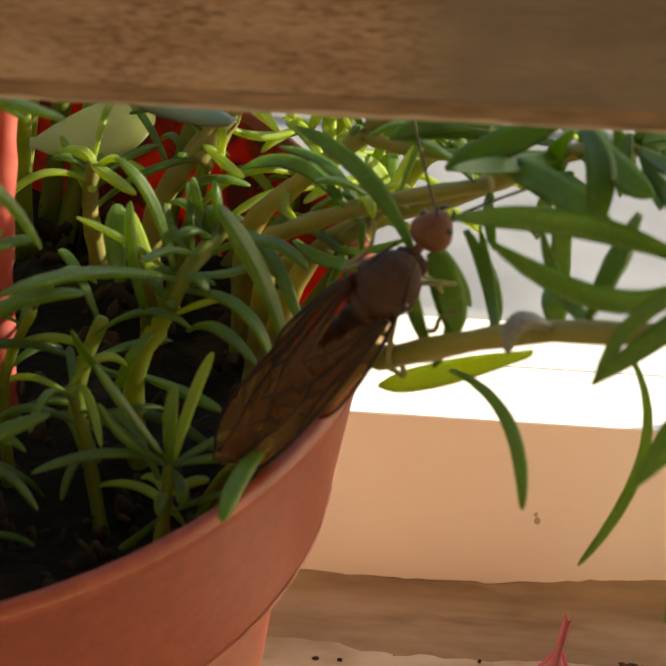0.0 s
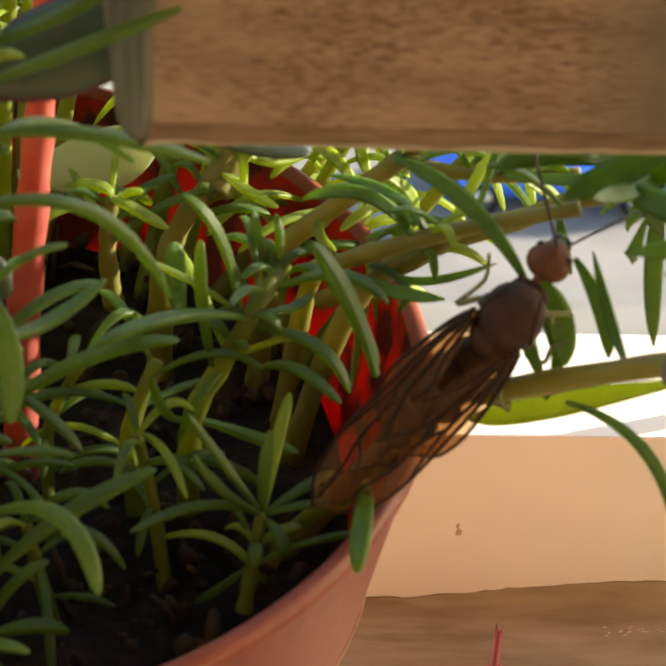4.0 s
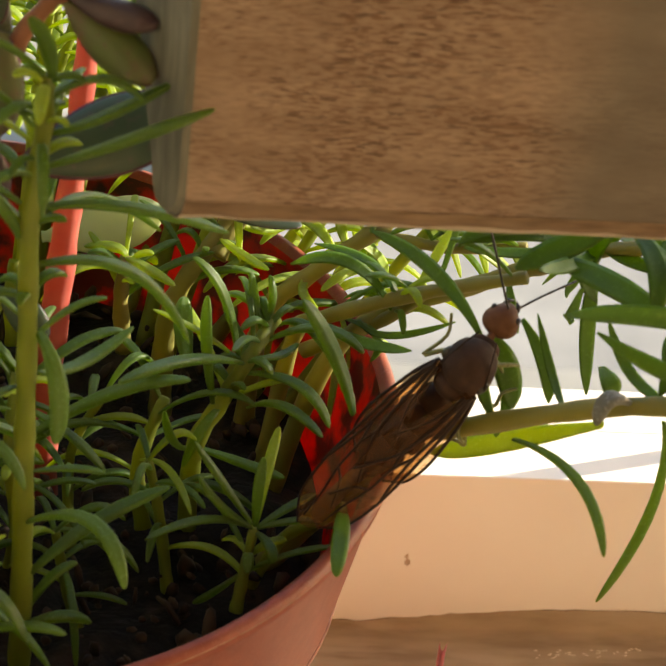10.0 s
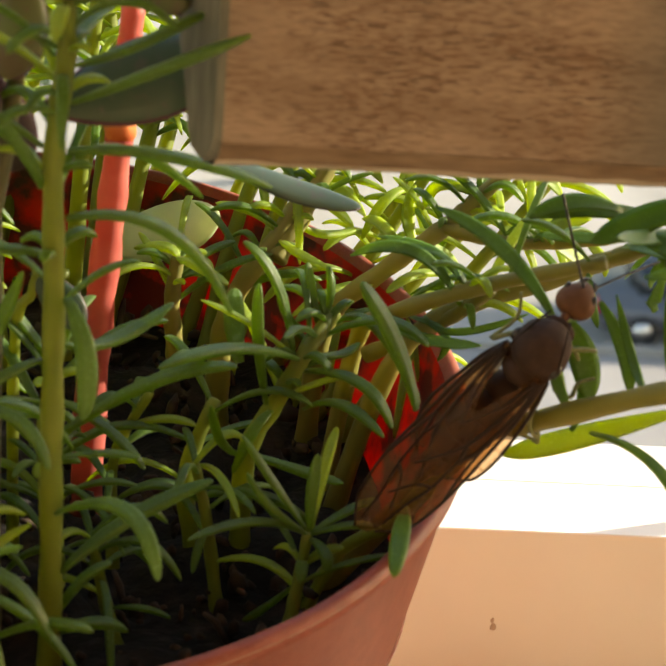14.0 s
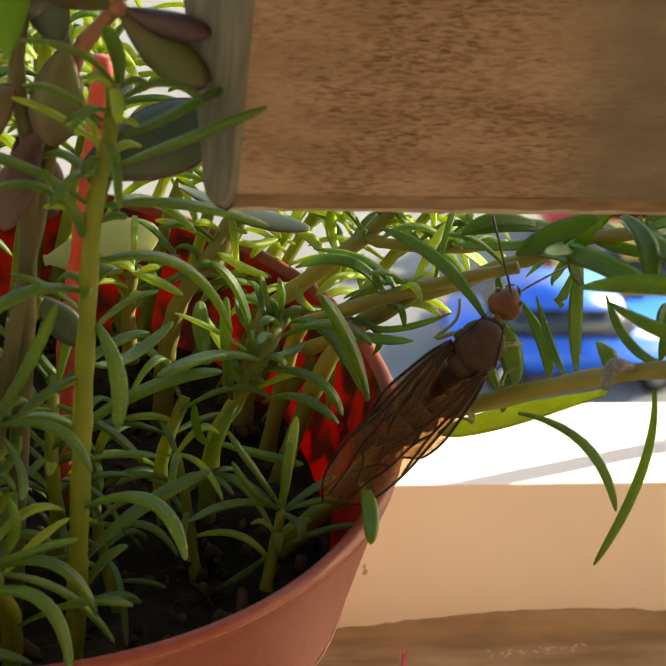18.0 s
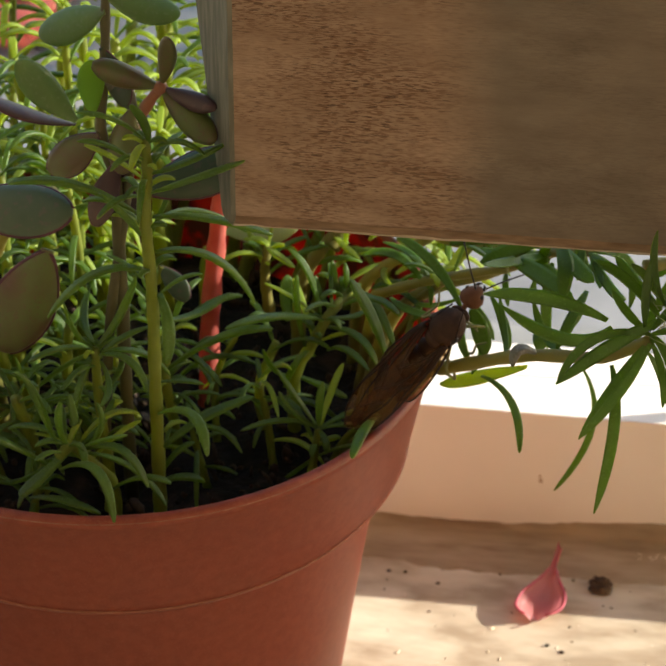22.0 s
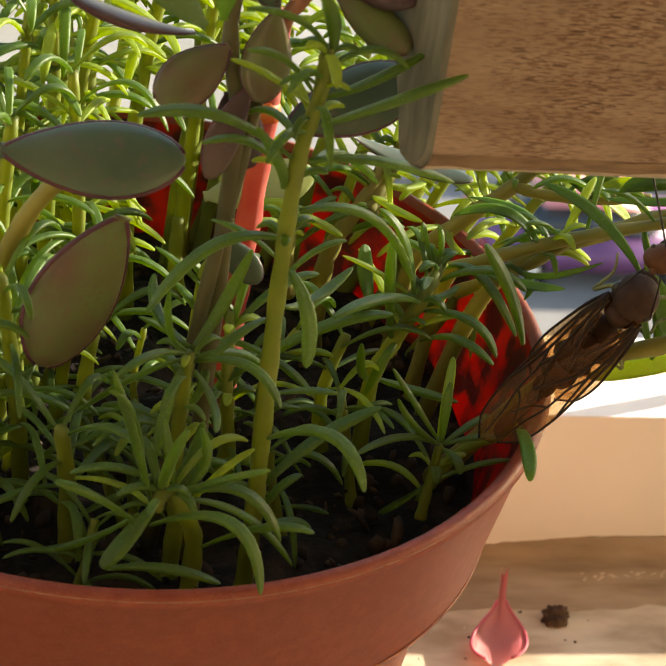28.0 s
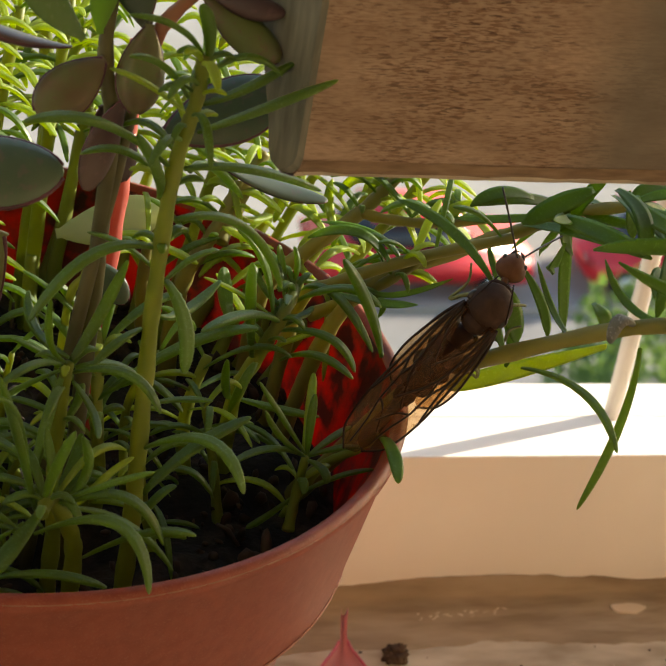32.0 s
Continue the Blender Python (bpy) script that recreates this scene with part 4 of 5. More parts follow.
blade(trailing_branch_high, (42.9, -2.0, 97.3), (40.8, 2.0, 98.0), (36.3, 6.0, 97.1), w=0.94)

# trailing tip high
trailing_tip_high = plant("portulaca_branch", 0, "dense whorl of dark green leaves hanging below the board")
stem(trailing_tip_high, (34.0, 1.3, 71.0), (39.5, 1.5, 89.5), (52.5, 2.0, 96.5), (56.7, -2.0, 100.9), (59.9, -6.0, 105.1), (64.7, -10.0, 108.1), w=1.8, mat=branch_mat)
blade(trailing_tip_high, (59.9, -6.0, 105.1), (55.7, -14.0, 108.5), (51.5, -20.0, 111.4), w=1.56)
blade(trailing_tip_high, (59.5, -6.0, 105.5), (53.1, -8.0, 107.6), (46.9, -10.0, 107.7), w=1.40)
blade(trailing_tip_high, (55.6, -4.0, 102.5), (59.0, -9.0, 104.4), (62.2, -14.0, 105.2), w=1.87)
blade(trailing_tip_high, (61.1, -12.0, 110.3), (62.0, -17.0, 110.2), (62.1, -20.0, 107.7), w=1.48)
blade(trailing_tip_high, (63.9, -12.0, 110.4), (63.6, -14.0, 109.2), (63.4, -16.0, 107.5), w=1.17)
blade(trailing_tip_high, (60.4, -7.0, 105.7), (62.7, -9.0, 105.8), (66.1, -12.0, 106.5), w=1.48)
blade(trailing_tip_high, (60.0, -6.0, 103.5), (59.6, -8.0, 98.8), (60.2, -10.0, 92.4), w=1.56)
blade(trailing_tip_high, (60.6, -6.0, 104.7), (61.4, -6.0, 107.6), (63.0, -6.0, 108.9), w=1.40)
blade(trailing_tip_high, (64.7, -10.0, 108.1), (66.6, -14.0, 109.0), (69.3, -18.0, 109.6), w=1.56)
blade(trailing_tip_high, (64.7, -10.0, 108.5), (67.6, -12.0, 110.6), (71.4, -14.0, 111.2), w=1.48)
blade(trailing_tip_high, (64.8, -10.0, 107.7), (65.9, -13.0, 107.1), (66.3, -16.0, 106.6), w=1.33)
blade(trailing_tip_high, (60.2, -6.0, 105.5), (59.1, -2.0, 102.3), (57.4, 2.0, 96.3), w=1.09)
blade(trailing_tip_high, (59.9, -6.0, 105.1), (58.7, -4.0, 100.5), (58.7, -3.0, 98.2), w=0.94)
blade(trailing_tip_high, (60.2, -6.0, 105.1), (53.9, -3.0, 102.6), (49.1, 0.0, 101.1), w=1.09)
blade(trailing_tip_high, (64.4, -10.0, 108.5), (66.1, -9.0, 109.6), (69.7, -8.0, 109.6), w=1.40)
blade(trailing_tip_high, (64.7, -10.0, 108.1), (67.6, -16.0, 106.7), (69.6, -20.0, 107.7), w=1.48)
blade(trailing_tip_high, (62.7, -8.0, 106.8), (61.4, -4.0, 105.7), (59.1, 0.0, 103.6), w=1.40)
blade(trailing_tip_high, (65.1, -10.0, 108.1), (69.9, -8.0, 105.5), (70.4, -10.0, 99.7), w=1.48)
blade(trailing_tip_high, (53.8, 0.0, 97.8), (53.9, -2.0, 96.5), (54.5, -4.0, 94.7), w=0.94)
blade(trailing_tip_high, (54.3, -8.0, 107.7), (50.1, -9.0, 108.7), (46.6, -10.0, 107.6), w=1.56)
blade(trailing_tip_high, (58.9, -12.0, 110.9), (55.0, -13.0, 109.5), (50.9, -14.0, 107.8), w=2.34)
blade(trailing_tip_high, (54.3, -12.0, 107.8), (58.5, -16.0, 108.0), (63.1, -20.0, 107.2), w=2.50)
blade(trailing_tip_high, (60.4, -14.0, 112.0), (61.8, -18.0, 111.1), (61.5, -21.0, 108.1), w=2.18)
blade(trailing_tip_high, (58.8, -18.0, 100.9), (59.3, -20.0, 100.5), (59.7, -20.0, 99.0), w=1.87)
blade(trailing_tip_high, (59.9, -10.0, 109.1), (58.6, -8.0, 104.6), (60.1, -8.0, 101.0), w=1.87)
blade(trailing_tip_high, (62.8, -12.0, 110.8), (63.7, -12.0, 108.0), (64.0, -13.0, 105.8), w=1.72)
blade(trailing_tip_high, (61.0, -14.0, 111.5), (63.1, -18.0, 110.8), (65.5, -20.0, 110.1), w=2.34)
blade(trailing_tip_high, (58.0, -10.0, 103.6), (57.6, -9.0, 99.9), (57.9, -8.0, 100.1), w=1.25)
blade(trailing_tip_high, (62.6, -24.0, 104.8), (63.2, -22.0, 105.7), (64.3, -20.0, 106.2), w=1.72)
blade(trailing_tip_high, (64.7, -20.0, 108.7), (63.1, -24.0, 107.0), (61.5, -27.0, 104.3), w=1.56)

# jade upper
jade_upper = plant("jade_plant", 0, "leafy succulent with green and purple oval leaves")
stem(jade_upper, (5.7, -22.0, 71.0), (5.7, -22.0, 115.4), (5.5, -22.0, 122.1), (4.2, -22.0, 128.5), (4.7, -20.0, 136.6), (4.7, -18.0, 144.5), w=1.7, mat=old_stem_mat)
fat_leaf(jade_upper, (1.7, -24.0, 130.3), (-4.9, -25.0, 138.4), w=4.1, face=(0.2,-0.7,0.7), mat=fat_green_mat)
fat_leaf(jade_upper, (3.4, -22.5, 130.2), (3.9, -24.0, 138.7), w=3.2, face=(0.3,-0.9,0.3), mat=young_fat_mat)
fat_leaf(jade_upper, (1.1, -22.0, 128.6), (-10.4, -22.0, 131.8), w=3.4, face=(0.0,0.1,1.0), mat=plum_mat)
fat_leaf(jade_upper, (4.1, -23.0, 128.0), (-1.9, -25.0, 123.3), w=4.6, face=(-0.2,-0.8,0.5), mat=olive_mat)
fat_leaf(jade_upper, (4.8, -21.0, 122.6), (7.6, -20.0, 114.3), w=4.4, face=(0.0,-0.9,0.3), mat=plum_mat)
fat_leaf(jade_upper, (6.2, -23.0, 124.2), (3.4, -24.5, 115.6), w=3.4, face=(0.3,-0.9,0.2), mat=plum_mat)
fat_leaf(jade_upper, (4.9, -19.0, 144.8), (14.0, -19.0, 142.9), w=4.2, face=(0.1,-0.5,0.85), mat=fat_green_mat)
fat_leaf(jade_upper, (4.8, -19.0, 142.8), (-4.1, -17.0, 138.1), w=5.0, face=(0.0,-0.6,0.8), mat=fat_green_mat)
fat_leaf(jade_upper, (4.3, -20.0, 138.3), (7.5, -22.0, 131.6), w=3.6, face=(-0.4,-0.8,0.3))
fat_leaf(jade_upper, (4.7, -18.0, 144.0), (-0.1, -16.0, 147.6), w=4.6, face=(0.0,-0.6,0.8), mat=fat_green_mat)
fat_leaf(jade_upper, (4.2, -18.0, 145.1), (9.3, -17.0, 149.8), w=4.6, face=(0.0,-0.6,0.8), mat=fat_green_mat)

# low dark leaf
low_dark_leaf = plant("jade_plant", 0, "slim dark leaf curling among the moss-roses")
stem(low_dark_leaf, (6.4, -8.0, 71.0), (6.4, -8.0, 93.4), (7.7, -8.0, 97.5), (8.1, -8.0, 99.6), w=1.0)
fat_leaf(low_dark_leaf, (7.8, -8.0, 99.6), (12.0, -10.0, 95.8), w=3.0, face=(-0.3,-0.8,0.5))
fat_leaf(low_dark_leaf, (20.9, -2.0, 108.3), (34.0, -2.0, 103.8), w=2.6, face=(0,-0.3,0.95))

# pale leaf plant
pale_leaf_plant = plant("jade_plant", 0, "broad succulent leaf, painted pale for the sun behind it")
stem(pale_leaf_plant, (8.7, 20.0, 74.8), (8.2, 22.0, 79.1), (8.4, 24.0, 82.6), w=1.8)
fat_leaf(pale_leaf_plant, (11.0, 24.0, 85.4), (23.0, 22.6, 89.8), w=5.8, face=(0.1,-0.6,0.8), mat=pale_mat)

# rear thick stem
rear_thick_stem = plant("portulaca_plant", 0, "thick yellow-green moss-rose stem with a few bright leaves")
stem(rear_thick_stem, (23.6, 14.0, 71.0), (23.5, 14.0, 80.6), (24.7, 15.0, 85.8), (28.0, 17.0, 90.5), (30.7, 20.0, 94.5), w=2.2, mat=branch_mat, dress=7)
leaf(rear_thick_stem, (28.0, 17.0, 91.4), (26.1, 20.0, 91.7), (22.5, 23.0, 91.0), w=1.5, mat=young_backlit_mat)
leaf(rear_thick_stem, (28.0, 17.0, 90.9), (30.3, 14.0, 90.7), (32.7, 10.0, 91.5), w=1.4, mat=young_backlit_mat)
leaf(rear_thick_stem, (30.1, 19.0, 93.8), (32.4, 18.0, 94.1), (34.9, 16.0, 92.8), w=1.6, mat=young_backlit_mat)
leaf(rear_thick_stem, (29.4, 18.0, 92.6), (32.1, 20.0, 89.9), (35.7, 22.0, 89.4), w=1.6, mat=young_backlit_mat)
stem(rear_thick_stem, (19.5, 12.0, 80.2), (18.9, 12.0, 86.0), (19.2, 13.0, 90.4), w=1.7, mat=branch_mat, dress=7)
leaf(rear_thick_stem, (19.2, 13.0, 90.2), (20.9, 10.0, 91.2), (23.8, 8.0, 90.5), w=1.6, mat=young_backlit_mat)
leaf(rear_thick_stem, (19.2, 13.0, 90.4), (18.0, 14.0, 90.8), (15.2, 16.0, 89.5), w=1.6, mat=young_backlit_mat)
leaf(rear_thick_stem, (19.1, 13.0, 89.7), (20.9, 16.0, 88.9), (22.4, 20.0, 85.3), w=1.8, mat=young_backlit_mat)

# rear fork
rear_fork = plant("portulaca_plant", 0, "forked yellow-green stems arching back over the rim")
stem(rear_fork, (31.9, 11.7, 71.0), (32.8, 12.0, 84.5), (37.0, 12.0, 89.9), (42.8, 12.0, 95.3), (45.6, 13.0, 97.9), (49.1, 14.0, 101.3), w=1.9, mat=branch_mat, dress=8)
stem(rear_fork, (42.8, 12.0, 95.3), (44.9, 10.0, 95.6), (50.2, 8.0, 96.1), (56.3, 6.0, 97.9), w=1.3, mat=branch_mat, dress=8)
stem(rear_fork, (28.0, 16.0, 89.0), (29.8, 18.0, 91.5), (31.5, 20.0, 94.5), (33.6, 22.0, 97.5), w=2.1, mat=branch_mat, dress=8)
blade(rear_fork, (45.6, 13.0, 97.9), (42.3, 14.0, 98.4), (41.1, 15.0, 95.4), w=1.25, mat=young_backlit_mat)
blade(rear_fork, (45.6, 13.0, 97.9), (47.4, 11.0, 96.9), (49.4, 10.0, 95.5), w=1.40, mat=young_backlit_mat)
blade(rear_fork, (48.1, 14.0, 100.1), (51.1, 14.0, 99.9), (53.2, 14.0, 97.9), w=1.40, mat=young_backlit_mat)
blade(rear_fork, (48.1, 14.0, 100.1), (45.3, 16.0, 99.8), (42.6, 18.0, 97.9), w=1.40, mat=young_backlit_mat)
blade(rear_fork, (50.2, 8.0, 96.1), (52.2, 8.0, 97.9), (55.0, 8.0, 98.9), w=1.40, mat=young_backlit_mat)
blade(rear_fork, (51.7, 8.0, 96.2), (54.3, 9.0, 94.3), (56.2, 10.0, 92.2), w=1.40, mat=young_backlit_mat)
blade(rear_fork, (41.5, 12.0, 93.6), (43.7, 13.0, 91.5), (44.8, 14.0, 89.0), w=1.17, mat=young_backlit_mat)
blade(rear_fork, (39.4, 12.0, 92.2), (37.4, 14.0, 94.0), (35.7, 16.0, 93.7), w=1.25, mat=young_backlit_mat)
blade(rear_fork, (40.4, 12.0, 93.1), (39.6, 14.0, 95.0), (40.2, 16.0, 97.4), w=1.25, mat=young_backlit_mat)
blade(rear_fork, (31.5, 20.0, 94.5), (33.8, 20.0, 94.3), (36.2, 18.0, 92.8), w=1.25, mat=young_backlit_mat)
blade(rear_fork, (32.9, 21.0, 96.7), (35.7, 22.0, 96.4), (37.8, 22.0, 94.4), w=1.25, mat=young_backlit_mat)
blade(rear_fork, (30.8, 19.0, 93.3), (28.4, 20.0, 94.7), (27.0, 22.0, 92.9), w=1.25, mat=young_backlit_mat)
blade(rear_fork, (37.0, 12.0, 89.9), (36.2, 10.0, 89.2), (37.6, 8.0, 88.7), w=1.01, mat=young_backlit_mat)
blade(rear_fork, (54.4, 7.0, 97.1), (55.8, 6.0, 96.3), (56.3, 5.0, 94.8), w=1.09, mat=young_backlit_mat)
# ---- leaves end ----


def bushy(base, top, count, seed, length=12, width=1.25, mat=None, spread=1.0):
    """A moss-rose plant that grows by itself from base to top, with leaves all round."""
    rnd = random.Random(seed)
    ob = plant("portulaca_plant", 0, "moss-rose plant with many narrow green leaves growing in the pot")
    a, b = Vector(base), Vector(top)
    mid = (a + b) / 2 + Vector((rnd.uniform(-2, 2), rnd.uniform(-2, 2), 1.0))
    stem(ob, a, mid, b, w=rnd.uniform(1.4, 2.1) if length > 9 else rnd.uniform(0.9, 1.2))
    low = 0.6 if base[1] > 19 and base[0] > -8 else 0.25
    for k in range(count):
        u = low + (1.03 - low) * (k + rnd.random()) / count
        u = min(u, 1.0)
        p = a * (1 - u) ** 2 + (mid * 2 - (a + b) / 2) * (2 * u * (1 - u)) + b * u * u
        ang = k * 2.4 + rnd.uniform(-0.4, 0.4)
        out = Vector((math.cos(ang), math.sin(ang), 0)) * spread
        n = length * rnd.uniform(0.65, 1.15) * (1.0 - 0.35 * max(0, u - 0.8) / 0.2)
        rise = 0.75 if u > 0.85 else rnd.uniform(0.1, 0.55)
        m = p + out * n * 0.52 + Vector((0, 0, n * rise * 0.55))
        t = p + out * n * 0.95 + Vector((0, 0, n * (rise * 0.75 - rnd.uniform(0.1, 0.5))))
        # Rear plants mostly take the brighter leaf colour that stands for light behind them.
        leaf(ob, p, m, t, w=width * rnd.uniform(0.75, 1.2), mat=(young_backlit_mat if rnd.random() < (0.75 if base[1] > 8 else 0.15) else mat))
    return ob


for base, top, count, seed in (
        ((-8, 2, 71), (-10, 4, 104), 22, 1), ((-4, 24, 71), (-6, 32, 112), 22, 5), ((-14, 14, 71), (-18, 20, 114), 22, 6), ((-18, -4, 71), (-22, -6, 108), 20, 7), ((8, 28, 71), (14, 36, 106), 20, 8),
        ((24, 22, 71), (32, 30, 101), 18, 9), ((-10, -14, 71), (-14, -20, 102), 18, 10), ((22, -6, 71), (23, -4, 86), 7, 32), ((-6, -24, 71), (-8, -27, 90), 12, 33),
        ((-16, -18, 71), (-20, -24, 98), 16, 36), ((-6, 16, 71), (-8, 20, 122), 24, 37), 
        ((10, 32, 71), (10, 46, 112), 20, 23), ((0, 34, 71), (-2, 48, 118), 20, 25), ((-8, 10, 71), (-9, 14, 126), 26, 26), ((-16, 2, 71), (-18, 2, 120), 24, 27),
        ((-2, -10, 71), (-4, -12, 92), 10, 28), ((-10, 8, 71), (-11, 8, 115), 24, 71), ((-3, 12, 71), (-4, 14, 114), 24, 72), ((-12, -6, 71), (-13, -8, 112), 22, 73), ((-6, 0, 71), (-7, 0, 113), 22, 74), ((-24, 8, 71), (-32, 12, 110), 20, 13), ((-20, 24, 71), (-28, 34, 112), 20, 15)):
    bushy(base, top, count, seed)

for base, top, count, seed in (
        ((-22, 32, 71), (-26, 54, 116), 22, 51), ((-10, 36, 71), (-8, 58, 124), 24, 52), ((0, 37, 71), (6, 60, 108), 22, 53), ((12, 35, 71), (20, 58, 102), 22, 54),
        ((20, 31, 71), (36, 52, 100), 22, 55), ((28, 25, 71), (48, 42, 98), 22, 56), ((33, 18, 71), (58, 30, 98), 22, 57), ((-2, 37, 71), (-2, 62, 132), 24, 58), ((-16, 34, 71), (-18, 60, 132), 24, 59)):
    bushy(base, top, count, seed, 13, 1.35)

for base, top, count, seed in (
        ((12, 30, 71), (18, 45, 100), 20, 81), ((22, 26, 71), (31, 40, 97), 20, 82), ((30, 18, 71), (46, 31, 97), 20, 83), ((34, 12, 71), (54, 20, 98), 20, 84), ((3, 21, 71), (4, 22, 114), 20, 91), ((9, 26, 71), (11, 30, 112), 20, 92)):
    bushy(base, top, count, seed, 11, 1.3)

# short, half-hidden shoots low in the middle of the pot
for x, y, h, seed in ((4, -6, 88, 201), (9, -14, 85, 202), (15, -8, 87, 203), (24, -14, 84, 207), (1, -18, 85, 208), (16, -20, 82, 210)):
    bushy((x, y, 71), (x + (seed % 3 - 1) * 2.5, y + (seed % 4 - 1.5) * 2, h), 9, seed, 8.5, 1.05)

rnd = random.Random(77)
for k in range(26):
    a, r = k * 2.4 + 0.5, 35 * math.sqrt((k + 0.5) / 26)
    x, y = r * math.cos(a), r * math.sin(a)
    if x > 2 and y < 26 or y > 10 and x > -6:
        continue
    bushy((x, y, 71), (x * 1.05 + rnd.uniform(-4, 4), y * 1.05 + rnd.uniform(-4, 4), rnd.uniform(80, 93)), rnd.randint(8, 12), 100 + k, 8, 1.05)


WHORL = Vector((75.4, -36.5, 116.5))


def shade_whorl(owner, at, count, seed, length=12):
    """A whorl of flat leaves round the end of a branch."""
    rnd = random.Random(seed)
    p = Vector(at)
    for k in range(count):
        a, e = k * 2.4, rnd.uniform(-0.7, 0.6)
        d = Vector((math.cos(a) * math.cos(e), math.sin(a) * math.cos(e), math.sin(e)))
        n = length * rnd.uniform(0.7, 1.2)
        blade(owner, p, p + d * n * 0.5 + Vector((0, 0, 1.0)), p + d * n + Vector((0, 0, -2.0)), w=rnd.uniform(1.5, 2.1))


# Extra shoot added at the right so its leaves keep sun off the pot.
stem(trailing_tip_high, (72, -6, 104), (84, 0, 103), (96, 8, 98), (104, 14, 92), w=1.7, mat=branch_mat)
for at, seed in (((84, 0, 103), 61), ((94, 7, 99), 62), ((104, 14, 92), 63)):
    shade_whorl(trailing_tip_high, at, 12, seed)

hair_mat = thin("pale leaf hairs", (0.24, 0.25, 0.15), (0.36, 0.36, 0.24), (0.8, 0.75, 0.5), 300, 0.4, 0.6, per_piece=0)
o = trailing_branch_low.location
rnd = random.Random(21)
bm = bmesh.new()
for k in range(70):
    p = WHORL * MM - o + Vector((rnd.gauss(0, 1.1), rnd.gauss(0, 0.7), rnd.gauss(0, 1.1))) * MM
    d = Vector((rnd.gauss(0, 1), rnd.gauss(-0.4, 1), rnd.gauss(0.2, 1))).normalized() * rnd.uniform(0.0012, 0.003)
    tube(bm, [p, p + d * 0.6, p + d], [0.00006, 0.00005, 0.00002], 4)
part("hair_tuft", bm, hair_mat, trailing_branch_low, "pale hairs at the heart of the whorl")
bm = bmesh.new()
ball(bm, WHORL * MM - o + Vector((3.4, -0.6, 0.9)) * MM, 0.0024, 0.0008, 0.0008, Euler((0, -0.15, 0)).to_matrix(), 2, 0.35)
part("dry_bud", bm, debris_mat, trailing_branch_low, "withered brown flower bud")

# dark succulents with purple-edged oval leaves
rosette = plant("jade_plant", 0, "dark green succulent with purple-edged oval leaves on a pinkish stem", "succulent")
stem(rosette, (2, -22, 72), (4, -23, 98), (7, -21.5, 119), (8, -21, 127), w=1.5, mat=old_stem_mat)
stem(rosette, (8, -21, 126.5), (9.3, -20.9, 130.4), (11.9, -22.3, 134.7), w=1.7, mat=rosette_stem_mat)
bm = bmesh.new()
ball(bm, Vector((9.9, -0.5, 62.8)) * MM, 0.0009, 0.0009, 0.0008, None, 2, 0.3)
part("growing_tip", bm, rosette_stem_mat, rosette, "reddish heart of the rosette")
fat_leaf(rosette, (11.7, -22.6, 135.0), (4.5, -26.0, 139.2), 3.0, (0.2, -0.75, 0.6), 0.6, olive_mat)
fat_leaf(rosette, (12.1, -22.4, 135.2), (13.4, -24.4, 142.6), 2.4, (-0.3, -0.9, 0.3), 0.7, olive_mat)
fat_leaf(rosette, (12.5, -22.6, 134.8), (19.2, -25.2, 134.0), 2.5, (0.3, -0.6, 0.75), 0.65, plum_mat)
fat_leaf(rosette, (12.3, -22.8, 134.4), (19.1, -26.2, 129.9), 3.5, (0.1, -0.8, 0.5), 0.6, olive_mat)
fat_leaf(rosette, (8.4, -20.6, 129.6), (4.6, -22.0, 138.0), 3.2, (-0.2, -0.8, 0.5), 0.4, dry_mat)
fat_leaf(rosette, (8.0, -21.8, 131.0), (7.0, -24.4, 123.4), 4.3, (0, -0.9, 0.3), 0.5, olive_mat)
fat_leaf(rosette, (9.5, -25, 121.5), (22, -20, 124.5), 6.0, (0, -0.75, 0.65))
jade = plant("jade_plant", 0, "succulent with broad dark leaves beside the moss-roses", "succulent")
stem(jade, (-14, -12, 72), (-15, -14, 92), (-11, -17, 108), (-3, -19, 117), w=2.2, mat=branch_mat)
fat_leaf(jade, (-15, -25, 118), (1, -25.5, 118), 7.0, (0.1, -0.65, 0.75))
fat_leaf(jade, (-3.5, -22, 110), (-10.0, -23.5, 94.5), 8.4, (0.25, -0.95, 0.15), mat=olive_mat)

# the smooth pink-red stalk
stalk = plant("succulent_stalk", 0, "smooth pink-red upright stalk growing from the soil", "stalk")
stem(stalk, (12, 2.0, 68), (12.3, 4.0, 84), (13.2, 6.0, 96), (13.9, 7.6, 106), (14.6, 9.5, 116.0), w=2.9, mat=red_stem_mat)
bm = bmesh.new()
ball(bm, Vector((1.8, 5.4, 37.4)) * MM, 0.0014, 0.0014, 0.0018, None, 3, 0.15)
part("bud", bm, bud_mat, stalk, "orange bud on the side of the stalk")

# ---- the winged ant ----
ant = thing("winged_ant", (0.0476, -0.0184, 0.1009), "reddish-brown winged ant with smoky veined wings, clinging to a stem", "insect")
O = Vector((0.0476, -0.0184, 0.1009))
head_at = Vector((0.0503, -0.0152, 0.1034)) - O
fore = head_at.normalized()
tail = (Vector((0.0353, -0.0195, 0.0841)) - O)
back = tail.normalized()
dorsal = Vector((-0.25, -0.80, 0.55))
d1 = (dorsal - fore * dorsal.dot(fore)).normalized()
d2 = (dorsal - back * dorsal.dot(back)).normalized()
s1, s2 = fore.cross(d1).normalized(), d2.cross(back).normalized()
ax1 = Matrix((fore, s1, d1)).transposed()
ax2 = Matrix((back, s2, d2)).transposed()
